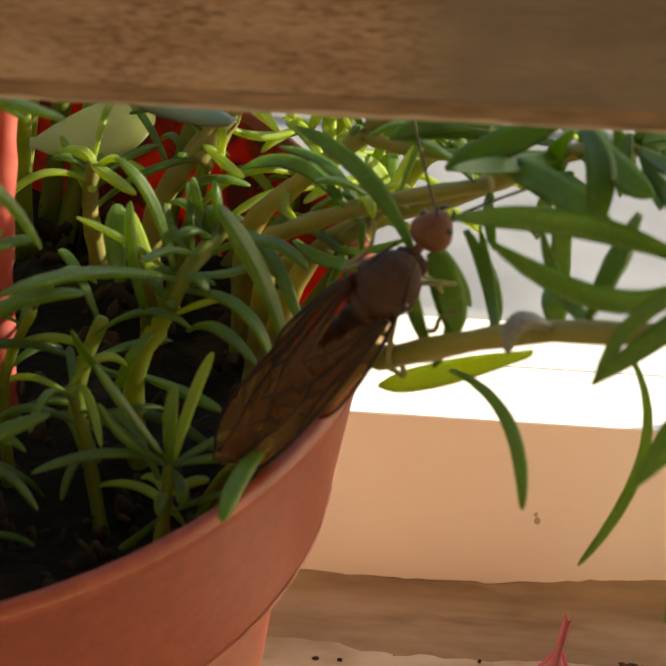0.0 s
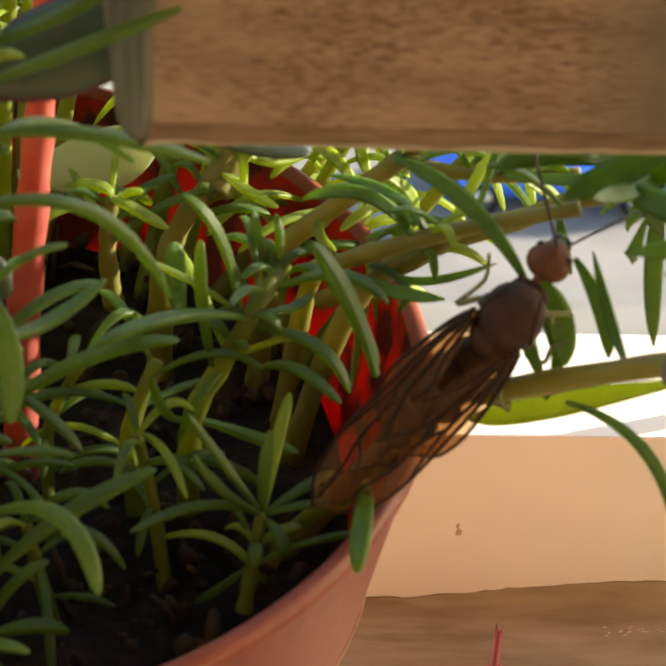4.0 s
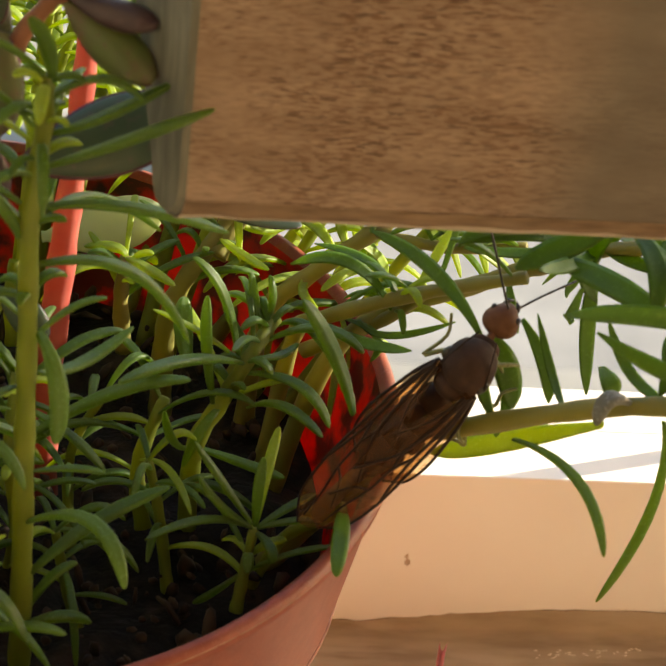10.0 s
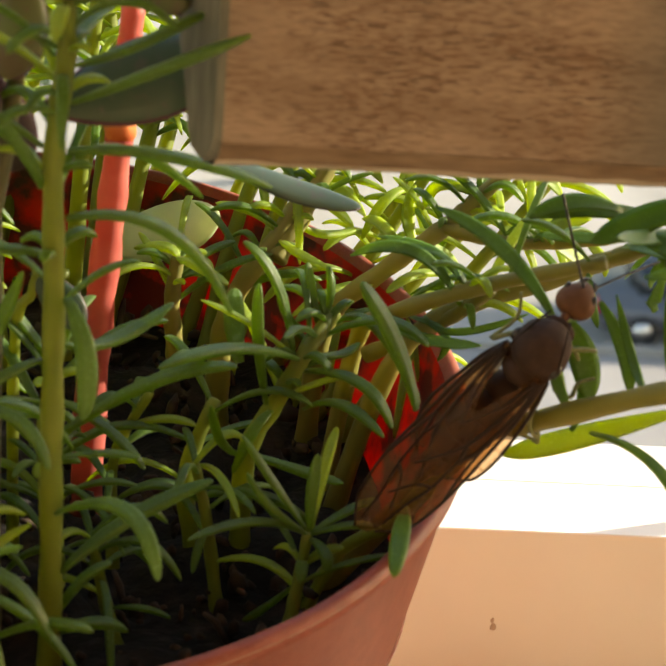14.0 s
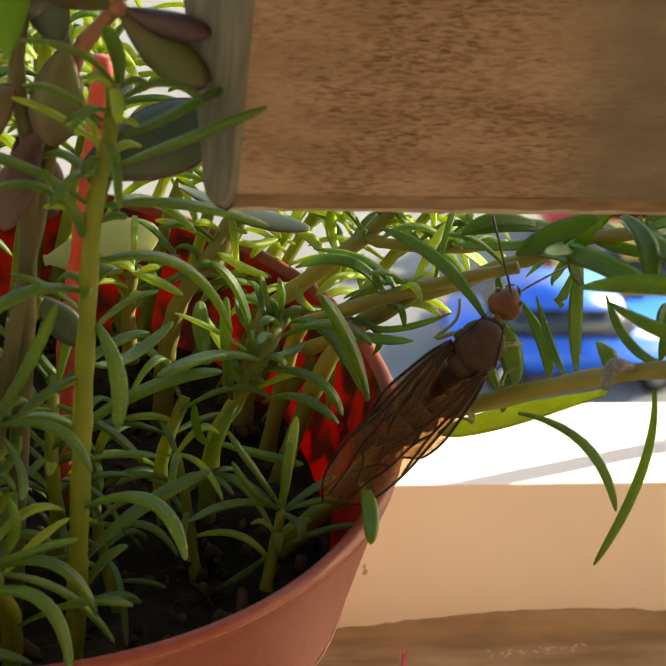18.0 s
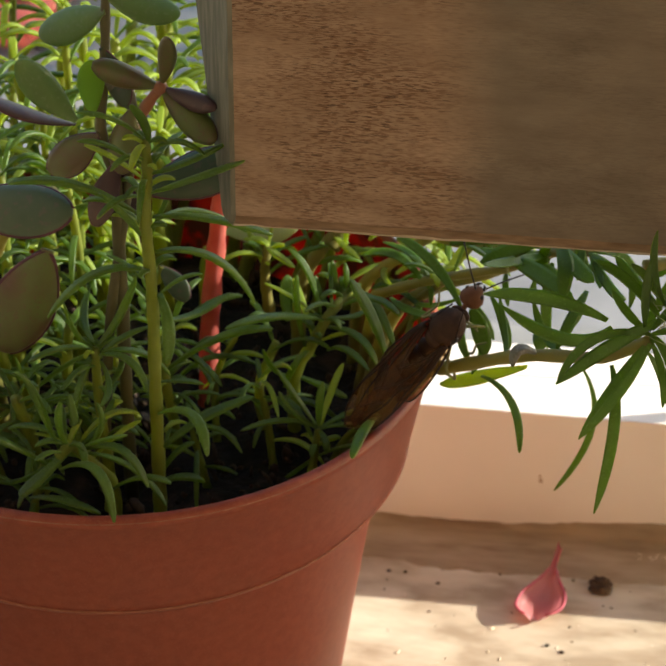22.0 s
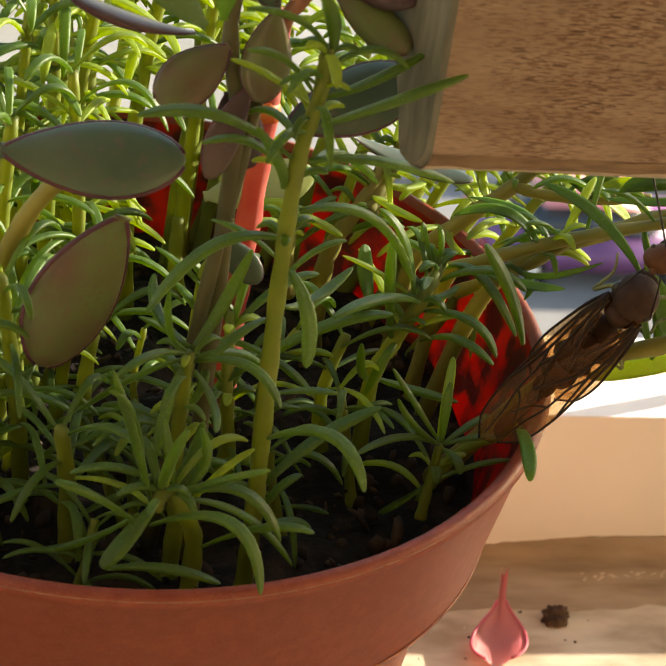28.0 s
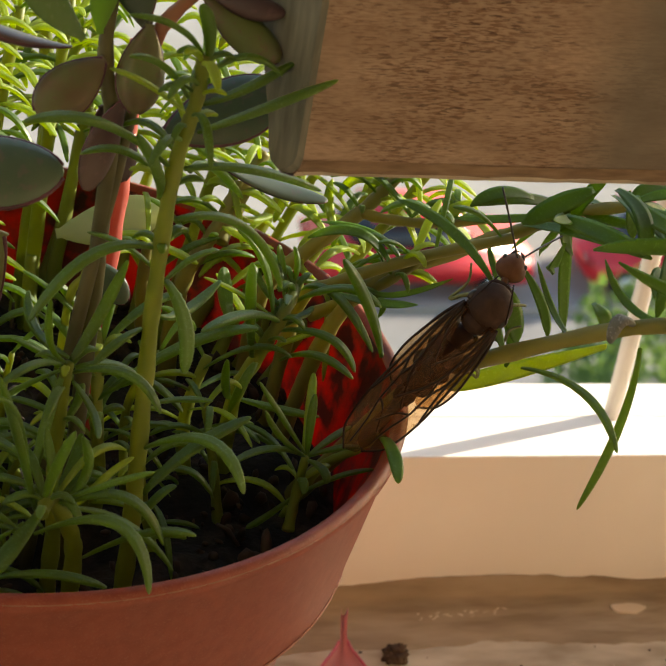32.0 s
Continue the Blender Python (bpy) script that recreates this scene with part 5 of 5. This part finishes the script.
bm = bmesh.new()
ball(bm, back * 0.0004 - d1 * 0.0003, 0.0025, 0.0023, 0.0020, ax1, 3, 0.05)
ball(bm, back * 0.0018 - d2 * 0.0003, 0.0019, 0.0021, 0.0018, ax2, 3, 0.05)
ball(bm, fore * 0.0021 - d1 * 0.0005, 0.0009, 0.0015, 0.0012, ax1, 2, 0.05)
chest = part("thorax", bm, body_mat, ant)
bm = bmesh.new()
ball(bm, back * 0.0003 + d1 * 0.0003, 0.0025, 0.0023, 0.0018, ax1, 3, 0.04)
part("shield", bm, shield_mat, chest, "brown domed shield on the back")
bm = bmesh.new()
ball(bm, back * 0.0027 + d2 * 0.0006, 0.0010, 0.0015, 0.0011, ax2, 3, 0.04)
part("scutellum", bm, shield_mat, chest, "small brown plate behind the shield")
for sg in (1, -1):
    bm = bmesh.new()
    ball(bm, back * 0.0006 + s2 * (sg * 0.0021) + d2 * 0.0007, 0.0007, 0.0004, 0.0005, ax2, 2, 0.1)
    part("wing_joint", bm, black_mat, chest, "dark plate at the root of the wings")
for sg in (1, -1):
    bm = bmesh.new()
    tube(bm, curve_through([ax1 @ Vector((0.0020 - 0.0012 * k, sg * (0.0009 + 0.00042 * k), 0.00198 - 0.00017 * k * k)) for k in range(4)], 4), [0.00009] * 13, 5)
    part("seam", bm, vein_mat, chest, "dark seam on the thorax")
bm = bmesh.new()
for v in bmesh.ops.create_icosphere(bm, subdivisions=4, radius=1)["verts"]:
    x, y, z = v.co
    v.co = head_at + ax1 @ Vector((x * 0.00165, y * 0.00158 * (1 - 0.3 * x - 0.12 * x * x), z * 0.0012 * (1 - 0.12 * x)))
tube(bm, [head_at * 0.5, head_at * 0.75], [0.00036, 0.0004], 8)
skull = part("head", bm, head_mat, ant)
for sg in (1, -1):
    bm = bmesh.new()
    ball(bm, head_at + fore * 0.00035 + s1 * (sg * 0.00118) + d1 * 0.00055, 0.00036, 0.00026, 0.00034, ax1, 2)
    part("eye", bm, black_mat, skull, "black eye")
    bm = bmesh.new()
    tube(bm, [head_at + fore * 0.0013 + s1 * (sg * 0.0006), head_at + fore * 0.0018 + s1 * (sg * 0.0005), head_at + fore * 0.0021 + s1 * (sg * 0.0001)], [0.00026, 0.0002, 0.00006], 6)
    part("mandible", bm, black_mat, skull)
bm = bmesh.new()
for u, r in ((0.0034, 0.0008), (0.0050, 0.0018), (0.0070, 0.0023), (0.0092, 0.0023), (0.0113, 0.0019), (0.0131, 0.0012), (0.0143, 0.0006)):
    ball(bm, back * u - d2 * 0.0014, 0.0015 if u > 0.004 else 0.0008, r, r, ax2, 2)
part("abdomen", bm, body_mat, ant)


def antenna(points):
    line = [Vector(p) * MM - O for p in points]
    bm = bmesh.new()
    smooth = curve_through(line, 6)
    tube(bm, smooth, [0.0001 * (1 + 0.25 * (k % 2)) for k in range(len(smooth))], 6)
    part("antenna", bm, black_mat, ant, "thin dark antenna")


antenna([(50.6, -15.4, 104.6), (49.6, -14.6, 107.6), (48.4, -13.0, 111.4)])
antenna([(51.6, -14.4, 104.0), (54.2, -12.6, 104.4), (57.3, -10.4, 104.6)])


def ant_leg(points):
    line = [Vector(p) * MM - O for p in points]
    bm = bmesh.new()
    smooth = curve_through(line, 4)
    tube(bm, smooth, [0.00026 - 0.00014 * k / len(smooth) for k in range(len(smooth))], 6)
    ball(bm, line[1], 0.00026, 0.00026, 0.00026, None, 1)
    part("leg", bm, leg_mat, ant)


def wing(side, length, width, tilt, lift, name):
    """A wing folded back over the abdomen, straight along its outer edge and blunt at the tip; side: 1 or -1."""
    m = Matrix((back, s2, d2)).transposed() @ Euler((0, 0, side * radians(tilt))).to_matrix() @ Euler((side * radians(-24), 0, 0)).to_matrix()
    root = s2 * (side * 0.0021) + back * 0.0016 + d2 * (0.0009 + lift)

    def at(u, v):
        ripple = 0.00018 * math.sin(u * 11 + v * 6) + 0.0005 * math.sin(math.pi * u) - 0.0012 * u * u
        tip = math.sqrt(max(0.0, 1 - (max(0.0, u - 0.82) / 0.18) ** 2.2))
        grow = min(1.0, 0.22 + 1.9 * u)
        lead = 0.0001 + 0.0007 * math.sin(math.pi * min(1.0, u * 0.9)) - 0.0016 * (1 - tip)
        trail = -width * grow * (0.35 + 0.65 * tip)
        return m @ Vector((length * u, side * (lead + (trail - lead) * v), ripple)) + root
    bm = bmesh.new()
    nu, nv = 26, 8
    grid = [[bm.verts.new(at(i / nu, j / nv)) for j in range(nv + 1)] for i in range(nu + 1)]
    for i in range(nu):
        for j in range(nv):
            bm.faces.new((grid[i][j], grid[i + 1][j], grid[i + 1][j + 1], grid[i][j + 1]))
    r = bmesh.ops.solidify(bm, geom=bm.faces[:], thickness=0.00003)
    ob = part(name, bm, wing_mat, ant, "smoky amber wing with dark veins")
    lines = [[(u / 12, 0.01) for u in range(13)], [(0.01, 0.16), (0.2, 0.13), (0.4, 0.16), (0.55, 0.12), (0.66, 0.03)], [(0.02, 0.34), (0.2, 0.36), (0.4, 0.45), (0.52, 0.68), (0.62, 0.96)],
             [(0.4, 0.16), (0.5, 0.36), (0.66, 0.36), (0.8, 0.44), (0.94, 0.5)], [(0.4, 0.45), (0.5, 0.36)], [(0.66, 0.36), (0.7, 0.62), (0.8, 0.92)], [(0.02, 0.55), (0.2, 0.66), (0.36, 0.93)]]
    for k, pts in enumerate(lines if name == "forewing" else lines[:1]):
        bm = bmesh.new()
        line = curve_through([at(u, v) + d2 * 0.00012 for u, v in pts], 5)
        tube(bm, line, [(0.00018 if k < 3 else 0.00014) * (1 - 0.4 * i / len(line)) for i in range(len(line))], 5)
        part("vein", bm, vein_mat, ob, "dark wing vein")


wing(1, 0.0186, 0.0033, 1, 0.0005, "forewing")
wing(-1, 0.0198, 0.0033, 1, 0.0, "forewing")
wing(1, 0.0115, 0.0022, 6, -0.0005, "hindwing")
wing(-1, 0.0115, 0.0022, 6, -0.0006, "hindwing")
ant_leg([(46.2, -17.2, 101.2), (45.2, -16.6, 100.9), (43.8, -16.2, 100.2), (45.7, -15.6, 101.8), (45.9, -15.0, 103.7)])
ant_leg([(48.8, -17.6, 100.2), (51.0, -17.0, 100.0), (52.1, -16.6, 99.7)])
ant_leg([(48.4, -17.4, 99.4), (49.3, -16.8, 96.1), (50.6, -16.5, 95.4), (51.1, -16.2, 96.5), (52.4, -16.0, 96.9)])
ant_leg([(46.6, -18.4, 97.0), (48.0, -17.0, 93.4), (48.5, -16.5, 91.1), (47.9, -16.3, 91.3), (46.4, -15.8, 91.5)])
ant_leg([(47.8, -18.2, 97.4), (47.4, -18.0, 93.6), (48.2, -17.4, 92.0)])
ant_leg([(49.0, -17.0, 101.0), (50.6, -15.6, 99.0), (51.2, -15.0, 97.4)])

# ---- litter on the sill ----
petal = thing("fallen_petal", (0.0608, 0.0355, FLOOR), "translucent pink petal lying on the sill", "petal")
bm = bmesh.new()
rows = []
for i in range(25):
    u = i / 24
    w = math.sqrt(max(0.0, 1 - ((u - 0.20) / 0.225) ** 2)) * 0.0040 if u < 0.26 else 0.0005 + 0.0034 * (0.5 + 0.5 * math.cos(math.pi * min(1, (u - 0.24) / 0.5)))
    w = max(w, 0.0004)
    rows.append([bm.verts.new((w * v + 0.0035 * u, -0.002 + 0.015 * u, 0.0004 + 0.004 * u * u + 0.0016 * v * v)) for v in (-1, -0.66, -0.33, 0, 0.33, 0.66, 1)])
for a, b in zip(rows, rows[1:]):
    for j in range(6):
        bm.faces.new((a[j], a[j + 1], b[j + 1], b[j]))
petal_edge = {side: [r[side].co.copy() for r in rows[:17]] for side in (0, 6)}
bmesh.ops.solidify(bm, geom=bm.faces[:], thickness=0.00012)
blade_part = part("blade", bm, petal_mat, petal)
bm = bmesh.new()
for side in (0, 6):
    tube(bm, [v for v in petal_edge[side]], [0.00022] * len(petal_edge[side]), 6)
part("edge", bm, petal_edge_mat, blade_part, "deep pink edge of the petal")
seedhead = thing("dry_seed_head", (0.0715, 0.0435, FLOOR), "small dark dried seed head on the sill", "debris")
rnd = random.Random(8)
bm = bmesh.new()
ball(bm, Vector((0, 0, 0.0009)), 0.0011, 0.0010, 0.0009, None, 2, 0.4)
part("core", bm, debris_mat, seedhead)
for k in range(26):
    v = Vector((rnd.gauss(0, 1), rnd.gauss(0, 1), abs(rnd.gauss(0, 0.8)))).normalized()
    bm = bmesh.new()
    ball(bm, Vector((v.x * 0.0013, v.y * 0.0012, 0.0006 + v.z * 0.0013)), 0.0011, 0.0005, 0.0005, Euler((rnd.random() * 6, rnd.random() * 6, 0)).to_matrix(), 1, 0.6)
    part("husk_scale", bm, debris_mat, seedhead)
bm = bmesh.new()
for k in range(260):
    x, y = rnd.uniform(-0.02, 0.13), rnd.uniform(-0.03, 0.056)
    s = rnd.choice((0.0001, 0.00014, 0.0002, 0.00034))
    ball(bm, Vector((x, y, FLOOR + s * 0.4)), s * rnd.uniform(0.7, 1.6), s, s * 0.7, None, 1, 0.5)
tagged(part("soil_specks", bm, chip_mat), "dark soil specks scattered over the sill", "dirt", kind="stuff")

bm = bmesh.new()
for k in range(70):
    x, y = rnd.uniform(0.03, 0.13), rnd.uniform(0.015, 0.0565)
    s = rnd.choice((0.00008, 0.00012, 0.00016, 0.00026))
    ball(bm, Vector((x, y, FLOOR + s * 0.3)), s * rnd.uniform(0.8, 2.0), s * rnd.uniform(0.6, 1.2), s * 0.4, Euler((0, 0, rnd.uniform(0, 3))).to_matrix(), 1, 0.7)
for k in range(34):
    x = rnd.uniform(0.078, 0.094)
    ball(bm, Vector((x, 0.0535 + 0.1 * (x - 0.086) + rnd.gauss(0, 0.0005), FLOOR + 0.0004)), rnd.uniform(0.00012, 0.0004), 0.00015, 0.00012, None, 1, 0.6)
tagged(part("paint_crumbs", bm, paint_mat), "pale crumbs of flaked paint on the sill", "dirt", kind="stuff")
flake = thing("paint_flake", (0.1120, 0.0535, FLOOR + 0.0004), "flat flake of cream paint lying on the sill", "debris")
bm = bmesh.new()
ring = [(0.0028 * math.cos(a) * (1 + 0.3 * noise.noise(Vector((math.cos(a), math.sin(a), 5)) * 1.7)), 0.0013 * math.sin(a) * (1 + 0.4 * noise.noise(Vector((math.cos(a), math.sin(a), 9)) * 2.5))) for a in (2 * math.pi * k / 26 for k in range(26))]
low, high = ([bm.verts.new((x, y, z)) for x, y in ring] for z in (0.0, 0.0003))
bm.faces.new(high)
for i in range(26):
    bm.faces.new((low[i], low[(i + 1) % 26], high[(i + 1) % 26], high[i]))
part("flake", bm, paint_mat, flake, smooth=False)
bm = bmesh.new()
for x, z, r in ((0.0587, 0.0174, 0.0004), (0.0585, 0.0183, 0.00025)):
    ball(bm, Vector((x + 0.0012, 0.0580, z)), r, 0.00004, r * 1.5, None, 2, 0.5)
tagged(part("dirt_smudge", bm, smudge_mat), "small brown smudge on the cream ledge", "dirt", kind="stuff")

# ---- the street far below ----
Z = -20.0
ground_mat = surface("pale pavement", (0.22, 0.21, 0.19), (0.31, 0.295, 0.27), 0.4, 0.85, 0.1, 0.01)
road_mat = surface("sunlit road", (0.19, 0.185, 0.18), (0.26, 0.25, 0.24), 0.5, 0.8, 0.1, 0.01)
bm = bmesh.new()
bmesh.ops.create_grid(bm, x_segments=1, y_segments=1, size=3000)
for v in bm.verts:
    v.co.z = Z
tagged(part("ground", bm, ground_mat, smooth=False), "pale sunlit pavement far below the window", "ground", kind="structure")
bm = bmesh.new()
box(bm, -300, 300, 29.6, 35.0, Z - 0.3, Z + 0.004)
tagged(part("road", bm, road_mat, smooth=False), "grey sunlit street", "road", kind="structure")
bm = bmesh.new()
box(bm, -300, 300, 35.0, 35.2, Z - 0.2, Z + 0.14, 0.02, 1)
tagged(part("kerb", bm, ground_mat, smooth=False), "stone kerb beside the street", "kerb", kind="structure")


def paint(name, c):
    return surface(name, c, tuple(min(1, v * 1.15) for v in c), 3, 0.3, 0.0)


glass_mat = surface("dark car glass", (0.02, 0.025, 0.03), (0.05, 0.055, 0.06), 2, 0.1, 0.0)
tyre_mat = surface("black tyre", (0.015, 0.015, 0.015), (0.03, 0.03, 0.03), 20, 0.8, 0.1)
lens_mat = surface("headlight lens", (0.6, 0.6, 0.58), (0.75, 0.75, 0.72), 5, 0.1, 0.0)
tail_mat = surface("red lamp lens", (0.35, 0.02, 0.02), (0.45, 0.03, 0.03), 5, 0.15, 0.0)
rim_mat = surface("steel rim", (0.5, 0.5, 0.5), (0.6, 0.6, 0.6), 20, 0.35, 0.0, metal=1.0)


def car(at, turn, paint_mat, label, roof_mat=None):
    ob = thing("car", at, label, "car", "cars in the street")
    ob.rotation_euler = (0, 0, turn)
    bm = bmesh.new()
    box(bm, -2.1, 2.1, -0.87, 0.87, 0.28, 0.92, 0.14, 3)
    part("body", bm, paint_mat, ob)
    bm = bmesh.new()
    box(bm, -1.55, 0.95, -0.78, 0.78, 0.9, 1.46, 0.16, 3)
    for v in bm.verts:
        if v.co.z > 1.2:
            v.co.x = -0.3 + (v.co.x + 0.3) * 0.76
            v.co.y *= 0.88
    part("cabin", bm, glass_mat, ob, "dark glazed cabin")
    bm = bmesh.new()
    box(bm, -1.2, 0.62, -0.66, 0.66, 1.452, 1.5, 0.02, 2)
    part("roof", bm, roof_mat or paint_mat, ob)
    for x, name, lamp in ((2.08, "headlight", lens_mat), (-2.08, "tail_light", tail_mat)):
        for y in (-0.62, 0.62):
            bm = bmesh.new()
            box(bm, x - 0.06, x + 0.04, y - 0.2, y + 0.2, 0.62, 0.78, 0.02, 1)
            part(name, bm, lamp, ob)
    for x in (-1.3, 1.3):
        for y in (-0.8, 0.8):
            bm = bmesh.new()
            tube(bm, [Vector((x, y - 0.1, 0.31)), Vector((x, y + 0.1, 0.31))], [0.31, 0.31], 16)
            w = part("wheel", bm, tyre_mat, ob)
            bm = bmesh.new()
            tube(bm, [Vector((x, y - 0.105, 0.31)), Vector((x, y + 0.105, 0.31))], [0.18, 0.18], 12)
            part("rim", bm, rim_mat, w)
    return ob


red, blue, yellow, purple, grey, pink, coral = (paint("car paint", c) for c in ((0.6, 0.03, 0.04), (0.03, 0.16, 0.75), (0.75, 0.42, 0.05), (0.16, 0.06, 0.17), (0.07, 0.075, 0.09), (0.75, 0.25, 0.25), (0.8, 0.16, 0.1)))
car((14.3, 36.4, Z), 0.0, red, "red parked car in the sun")
car((19.6, 36.5, Z), 0.0, red, "red parked car under a tree")
car((-10.6, 38.8, Z), 1.45, coral, "coral red parked car in the sun")
grey_car = car((8.2, 36.4, Z), 0.0, grey, "dark grey car waiting in the street")
blue_van = car((0, 32.2, Z), 0.0, blue, "bright blue car passing along the street")
van_blue = car((0, 32.0, Z), 0.0, blue, "blue car driving slowly along the street")
blue_car = car((0, 32.6, Z), 0.0, blue, "blue car driving along the street")
taxi = car((0, 33.8, Z), 0.0, yellow, "yellow taxi driving along the street")
dark_car = car((0, 32.6, Z), 0.0, purple, "dark purple car with a pink roof driving slowly", pink)

bark_mat = surface("tree bark", (0.10, 0.07, 0.05), (0.2, 0.15, 0.1), 6, 0.9, 0.5, 0.02)
crown_mat = thin("tree foliage", (0.03, 0.075, 0.035), (0.07, 0.13, 0.05), (0.25, 0.4, 0.06), 3, 0.25, 0.6)


def street_tree(at, height, spread, seed):
    rnd = random.Random(seed)
    ob = thing("street_tree", at, "leafy green street tree seen from above", "tree", "street trees")
    bm = bmesh.new()
    tube(bm, [Vector((0, 0, 0)), Vector((0.05, 0, height * 0.35)), Vector((0, 0.05, height * 0.75))], [0.16, 0.12, 0.06], 10)
    for k in range(6):
        a = k * 1.05
        tube(bm, [Vector((0, 0, height * 0.35)), Vector((math.cos(a) * spread * 0.35, math.sin(a) * spread * 0.35, height * 0.55)), Vector((math.cos(a) * spread * 0.7, math.sin(a) * spread * 0.7, height * 0.7))], [0.07, 0.05, 0.02], 6)
    part("trunk", bm, bark_mat, ob)
    verts, faces = [], []
    for k in range(2600):
        v = Vector((rnd.gauss(0, 1), rnd.gauss(0, 1), rnd.gauss(0, 0.8)))
        v = v.normalized() * (0.35 + 0.65 * rnd.random() ** 0.4)
        c = Vector((v.x * spread, v.y * spread, height * 0.75 + v.z * spread * 0.75)) * 1.0
        c += Vector((noise.noise(c * 0.9), noise.noise(c * 0.9 + Vector((9, 0, 0))), 0)) * 0.6
        q = Euler((rnd.uniform(0, 6), rnd.uniform(0, 6), rnd.uniform(0, 6))).to_matrix()
        s = rnd.uniform(0.09, 0.17)
        i = len(verts)
        verts += [c + q @ Vector(p) for p in ((-s, 0, 0), (0, -s * 0.5, s * 0.1), (s, 0, 0), (0, s * 0.5, s * 0.1))]
        faces.append((i, i + 1, i + 2, i + 3))
    me = bpy.data.meshes.new("crown")
    me.from_pydata(verts, [], faces)
    me.materials.append(crown_mat)
    crown = new("crown", me)
    crown.parent = ob
    crown["label"] = "dense crown of small green leaves"
    return ob


for x, y, h, s, seed in ((15.2, 26.2, 5.0, 2.3, 1), (23.5, 31.0, 5.0, 2.6, 2), (-19, 39.5, 5.0, 2.6, 3), (-4, 40.5, 5.0, 2.4, 4), (2.5, 41.5, 5.0, 2.3, 5), (29, 32, 5, 2.6, 6)):
    street_tree((x, y, Z), h, s, seed)


def motions():
    """Cars that drive by."""
    def drive(ob, y, rows):
        walk(ob, [(t, pose(x, y, Z)) for t, x in rows])
    drive(blue_car, 33.0, [(0, -22), (3.0, -1), (3.9, 6.2), (4.3, 9.4), (6.5, 30), (7.0, 60), (7.6, 60.1), (8.2, 62), (16.0, 64), (32, 66)])
    drive(van_blue, 32.0, [(0, -70), (8.0, -8), (9.4, 3.8), (9.7, 9.0), (10.0, 16), (10.5, 26), (12, 45), (32, 90)])
    drive(blue_van, 32.2, [(0, -70), (16.0, -6), (17.6, 8.4), (18.0, 11.6), (18.4, 15.0), (20, 30), (32, 95)])
    drive(grey_car, 36.2, [(0, -60), (9.0, -6), (10.2, 4.5), (10.8, 7.0), (12.0, 7.9), (13.2, 8.3), (14.0, 9.4), (16.0, 26), (18, 50), (32, 110)])
    drive(taxi, 33.9, [(0, -60), (15.0, -14), (17.0, 5.5), (17.5, 9.7), (17.8, 12.2), (18.4, 17.4), (21, 44), (32, 70)])
    drive(dark_car, 32.5, [(0, -48), (24.0, -40), (25.5, -13), (27.0, 9.0), (28.0, 12.0), (28.5, 13.8), (29.0, 17.5), (31, 38), (32, 50)])


motions()
